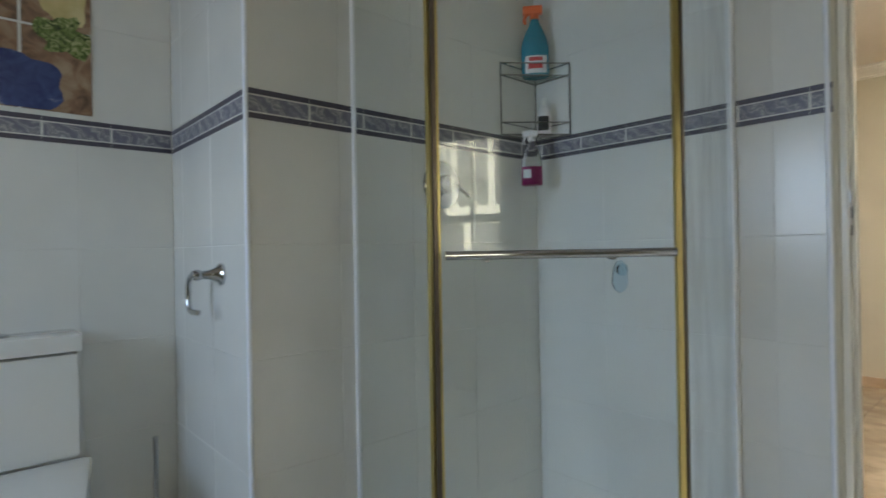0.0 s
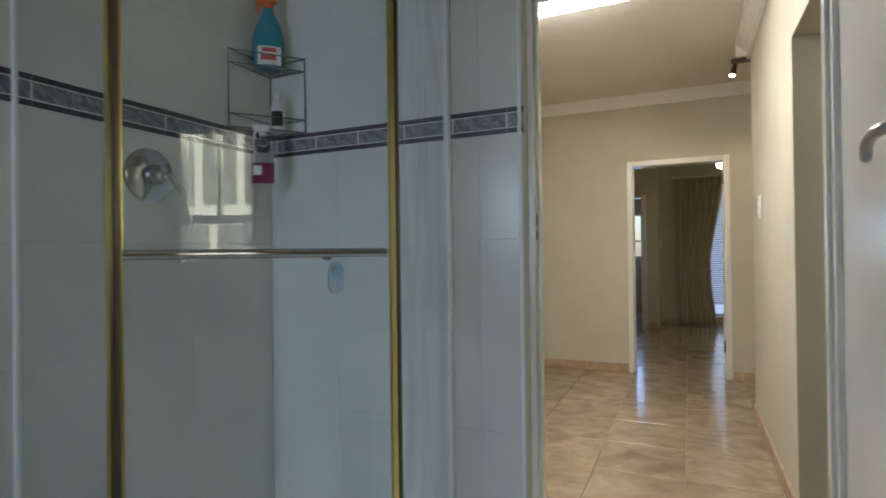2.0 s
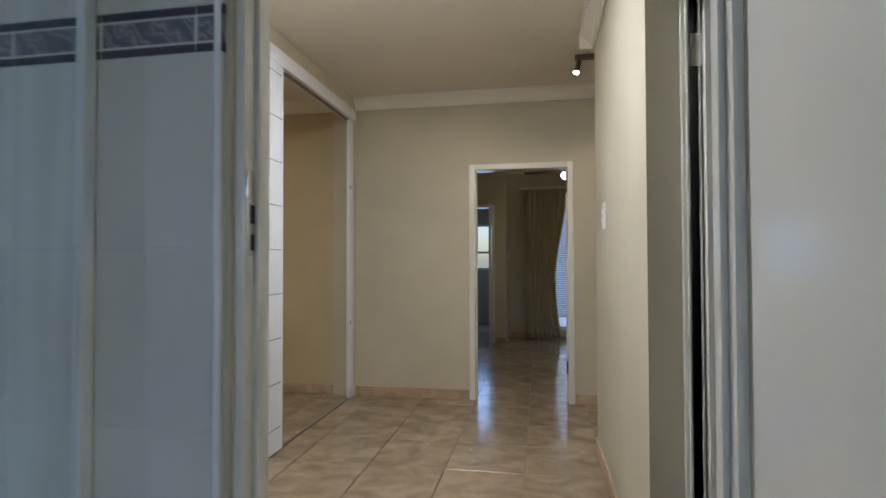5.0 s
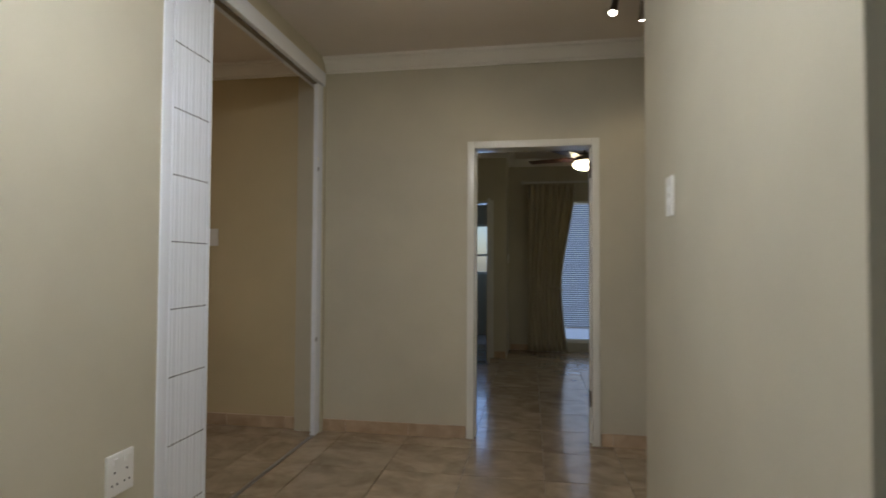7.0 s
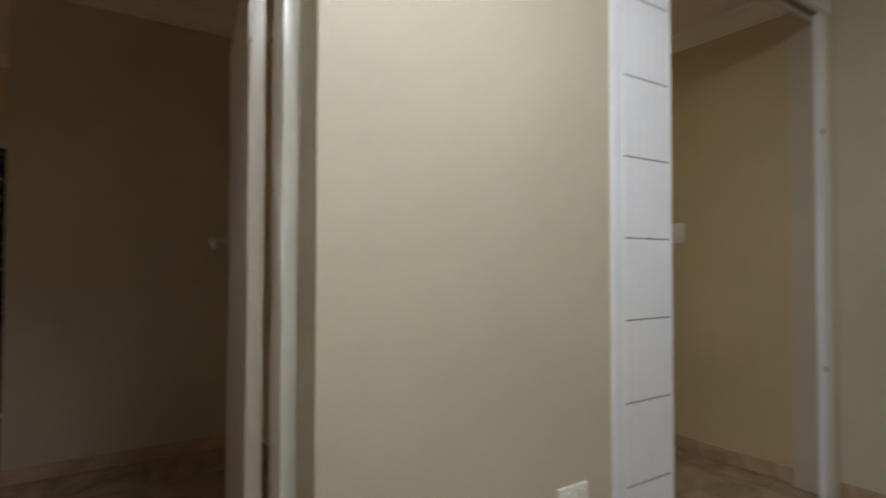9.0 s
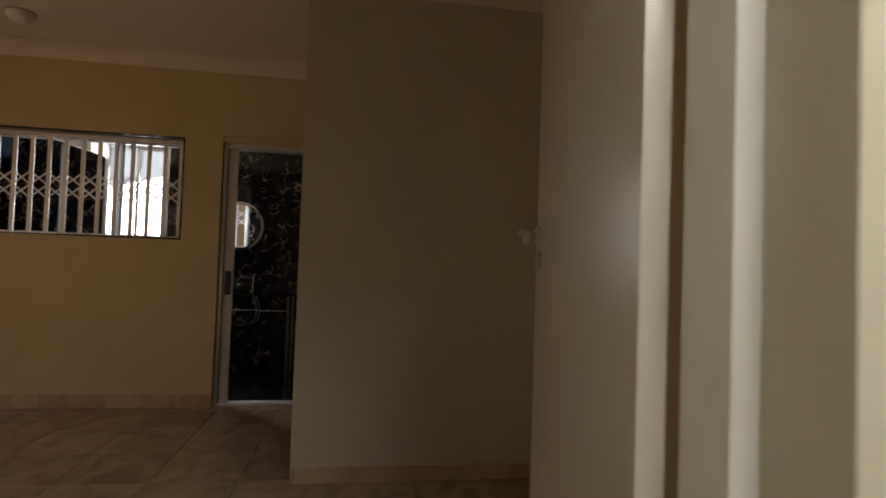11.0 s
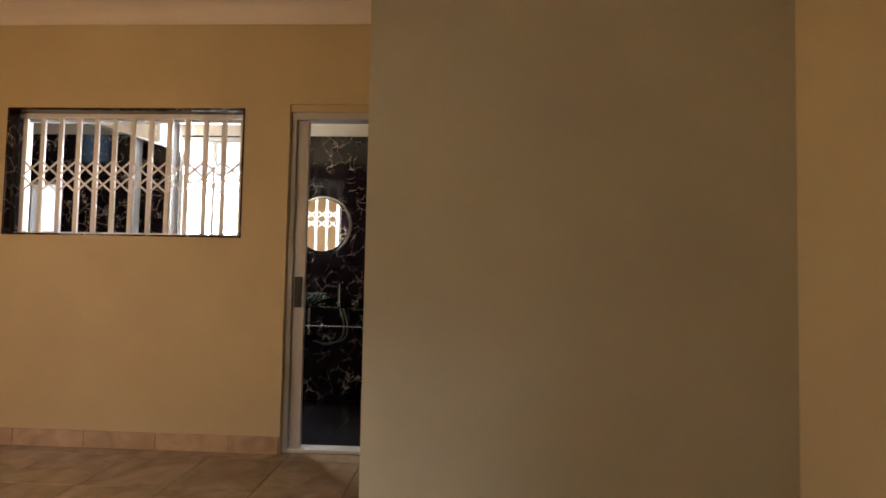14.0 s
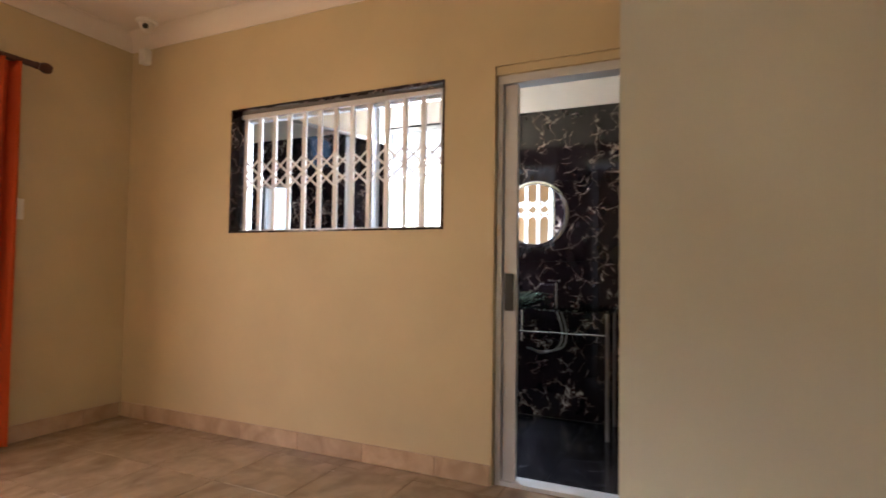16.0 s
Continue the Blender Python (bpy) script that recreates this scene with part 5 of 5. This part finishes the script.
slat = finish("slat", box(-0.66, -0.012, -0.001, 0.66, 0.012, 0.001), painted("blue_grey_slat", (0.36, 0.42, 0.54), 0.4))
for i in range(58):
    piece("slat", slat, blind, Matrix.Translation((-1.7, -9.93, -0.3)) @ pose(1.71, 9.915, 0.36 + i * 0.0295, 42))
part("bottom_rail", box(1.05, 9.903, 0.325, 2.37, 9.927, 0.345, bevel=0.003), PLASTIC, blind)
solid("daylight_backdrop", box(0.6, 10.6, -0.1, 3.0, 10.65, 3.0), BLUEDAY, "blue-grey daylight outside the bedroom window", "backdrop", kind="structure")
drape("curtain", "beige satin curtain gathered with a tie-back", 0.70, 1.34, 9.72, 0.02, 2.33, CURTAIN, 8, 0.045, (0.90, 0.93, 0.46))
tie = thing("curtain_tieback", "beige fabric tie-back round the curtain", "tie-back", at=(1.07, 9.72, 0.88))
bm = bmesh.new()
tube(bm, [(1.07 + 0.10 * math.cos(a), 9.72 + 0.068 * math.sin(a), 0.90 - 0.03 * math.cos(a)) for a in [i * 2 * math.pi / 20 for i in range(21)]], 0.014, 8)
part("band", bm, CURTAIN, tie)
rodw = thing("curtain_rail", "white curtain rail above the bedroom window", "curtain rail", at=(1.6, 9.75, 2.36))
part("rail", rod(bmesh.new(), (0.66, 9.74, 2.365), (2.7, 9.74, 2.365), 0.017, 14), GLOSS, rodw)
part("finial", lathe(bmesh.new(), [(0.017, 0), (0.028, 0.02), (0.024, 0.05), (0.005, 0.06)], Matrix.Translation((0.66, 9.74, 2.365)) @ Euler((0, radians(-90), 0)).to_matrix().to_4x4(), 16), GLOSS, rodw)
part("bracket", rod(bmesh.new(), (0.8, 9.74, 2.365), (0.8, 9.92, 2.365), 0.01, 10), GLOSS, rodw)
fan = thing("ceiling_fan", "dark bladed ceiling fan with a glowing lamp globe", "ceiling fan", at=(1.31, 8.0, H))
fc = (1.31, 8.0)
part("rod", rod(bmesh.new(), (*fc, 2.38), (*fc, H), 0.014, 12), GUNMETAL, fan)
part("motor", lathe(bmesh.new(), [(0.04, 2.295), (0.12, 2.315), (0.13, 2.35), (0.10, 2.39), (0.03, 2.41)], Matrix.Translation((*fc, 0)), 28), GUNMETAL, fan, "dark bronze motor housing")
part("lamp_globe", lathe(bmesh.new(), [(0.02, 2.222), (0.07, 2.230), (0.115, 2.255), (0.125, 2.285), (0.12, 2.297)], Matrix.Translation((*fc, 0)), 28), FANGLOW, fan, "glowing glass globe")
for i in range(5):
    m = Matrix.Translation((*fc, 2.345)) @ Euler((radians(8), 0, radians(20 + 72 * i))).to_matrix().to_4x4()
    part("blade", box(0.10, -0.055, -0.003, 0.60, 0.055, 0.003, bevel=0.002, m=m), BRONZE, fan, "dark wooden blade")
part("pull_chain", rod(bmesh.new(), (1.28, 8.0, 2.02), (1.28, 8.0, 2.30), 0.002, 6), STEEL, fan)
w6 = thing("window_6", "bright small window of the room beyond", "window", kind="structure")
for b in ((-0.75, 11.52, 1.05, -0.71, 11.57, 1.92), (0.16, 11.52, 1.05, 0.2, 11.57, 1.92), (-0.71, 11.52, 1.05, 0.16, 11.57, 1.09), (-0.71, 11.52, 1.88, 0.16, 11.57, 1.92), (-0.71, 11.525, 1.36, 0.16, 11.565, 1.40), (-0.29, 11.525, 1.40, -0.26, 11.565, 1.88)):
    part("window_frame", box(*b, bevel=0.003), GLOSS, w6)

# ---- skirtings and floor tiles ----
def skirting(parent, face, at, a0, a1, h, start, pitch=0.466):
    k = math.floor((a0 - start) / pitch)
    while start + k * pitch < a1 - 1e-6:
        s, e = max(a0, start + k * pitch), min(a1, start + (k + 1) * pitch)
        if e - s > 0.01:
            stand(parent, "skirting_tile", plate(e - s - 0.003, h, 0.012, SKIRT, 0.002), face, at, (s + e) / 2, h / 2)
        k += 1


SK = 0.085
skirting(w_f, "-y", FY - 0.012, -0.75, 0.30, SK, 0.357)
skirting(w_f, "-y", FY - 0.012, 1.21, 3.0, SK, 0.357)
skirting(w_fd, "-y", FY - 0.012, -3.29, -0.80, SK, 0.357)
skirting(w_pr, "-x", PX1 - 0.012, 3.105, 4.79, SK, 3.855)
skirting(w_l, "+x", PX0 + 0.012, 3.09, 4.115, SK, 3.855)
skirting(w_w, "+x", YW + 0.012, -1.44, 1.45, 0.105, 1.136)
skirting(w_ys, "+y", -1.45 + 0.012, -4.86, -1.76, 0.105, -4.6)
skirting(w_dc, "+x", -3.31 + 0.012, 2.27, 3.65, 0.085, 2.3)
skirting(w_dn, "-y", 3.66 - 0.012, -3.29, -0.97, 0.085, -3.0)
skirting(w_bw, "-y", 9.22 - 0.012, 0.27, 0.42, SK, 0.357)
skirting(w_be, "-y", 9.92 - 0.012, 0.45, 1.0, SK, 0.357)

P, TX, TY = 0.466, 0.357, 3.855
bm = box(-P / 2 + 0.002, -P / 2 + 0.002, -0.008, P / 2 - 0.002, P / 2 - 0.002, 0.0, bevel=0.0)
bmesh.ops.bevel(bm, geom=[e for e in bm.edges if all(v.co.z > -0.001 for v in e.verts)], offset=0.0015, segments=1, affect="EDGES")
full = finish("floor_plate", bm, FLOOR)
rest = bmesh.new()
for i in range(-12, 7):
    for j in range(-12, 14):
        x, y = TX + (i + 0.5) * P, TY + (j + 0.5) * P
        near = (-0.95 < x < 2.0 and 2.1 < y < 9.9) or (-4.9 < x < -0.7 and -1.0 < y < 5.9)
        if near and not (-6.0 < x < -3.4 and 2.3 < y):
            piece("floor_tile", full, floor, pose(x, y, 0))
        elif x > -5.1 and y < 11.4:
            bx(rest, x - P / 2 + 0.002, y - P / 2 + 0.002, -0.008, x + P / 2 - 0.002, y + P / 2 - 0.002, -0.0005)
o = part("floor_tiles", rest, FLOOR, floor, smooth=False)
o["kind"] = "stuff"
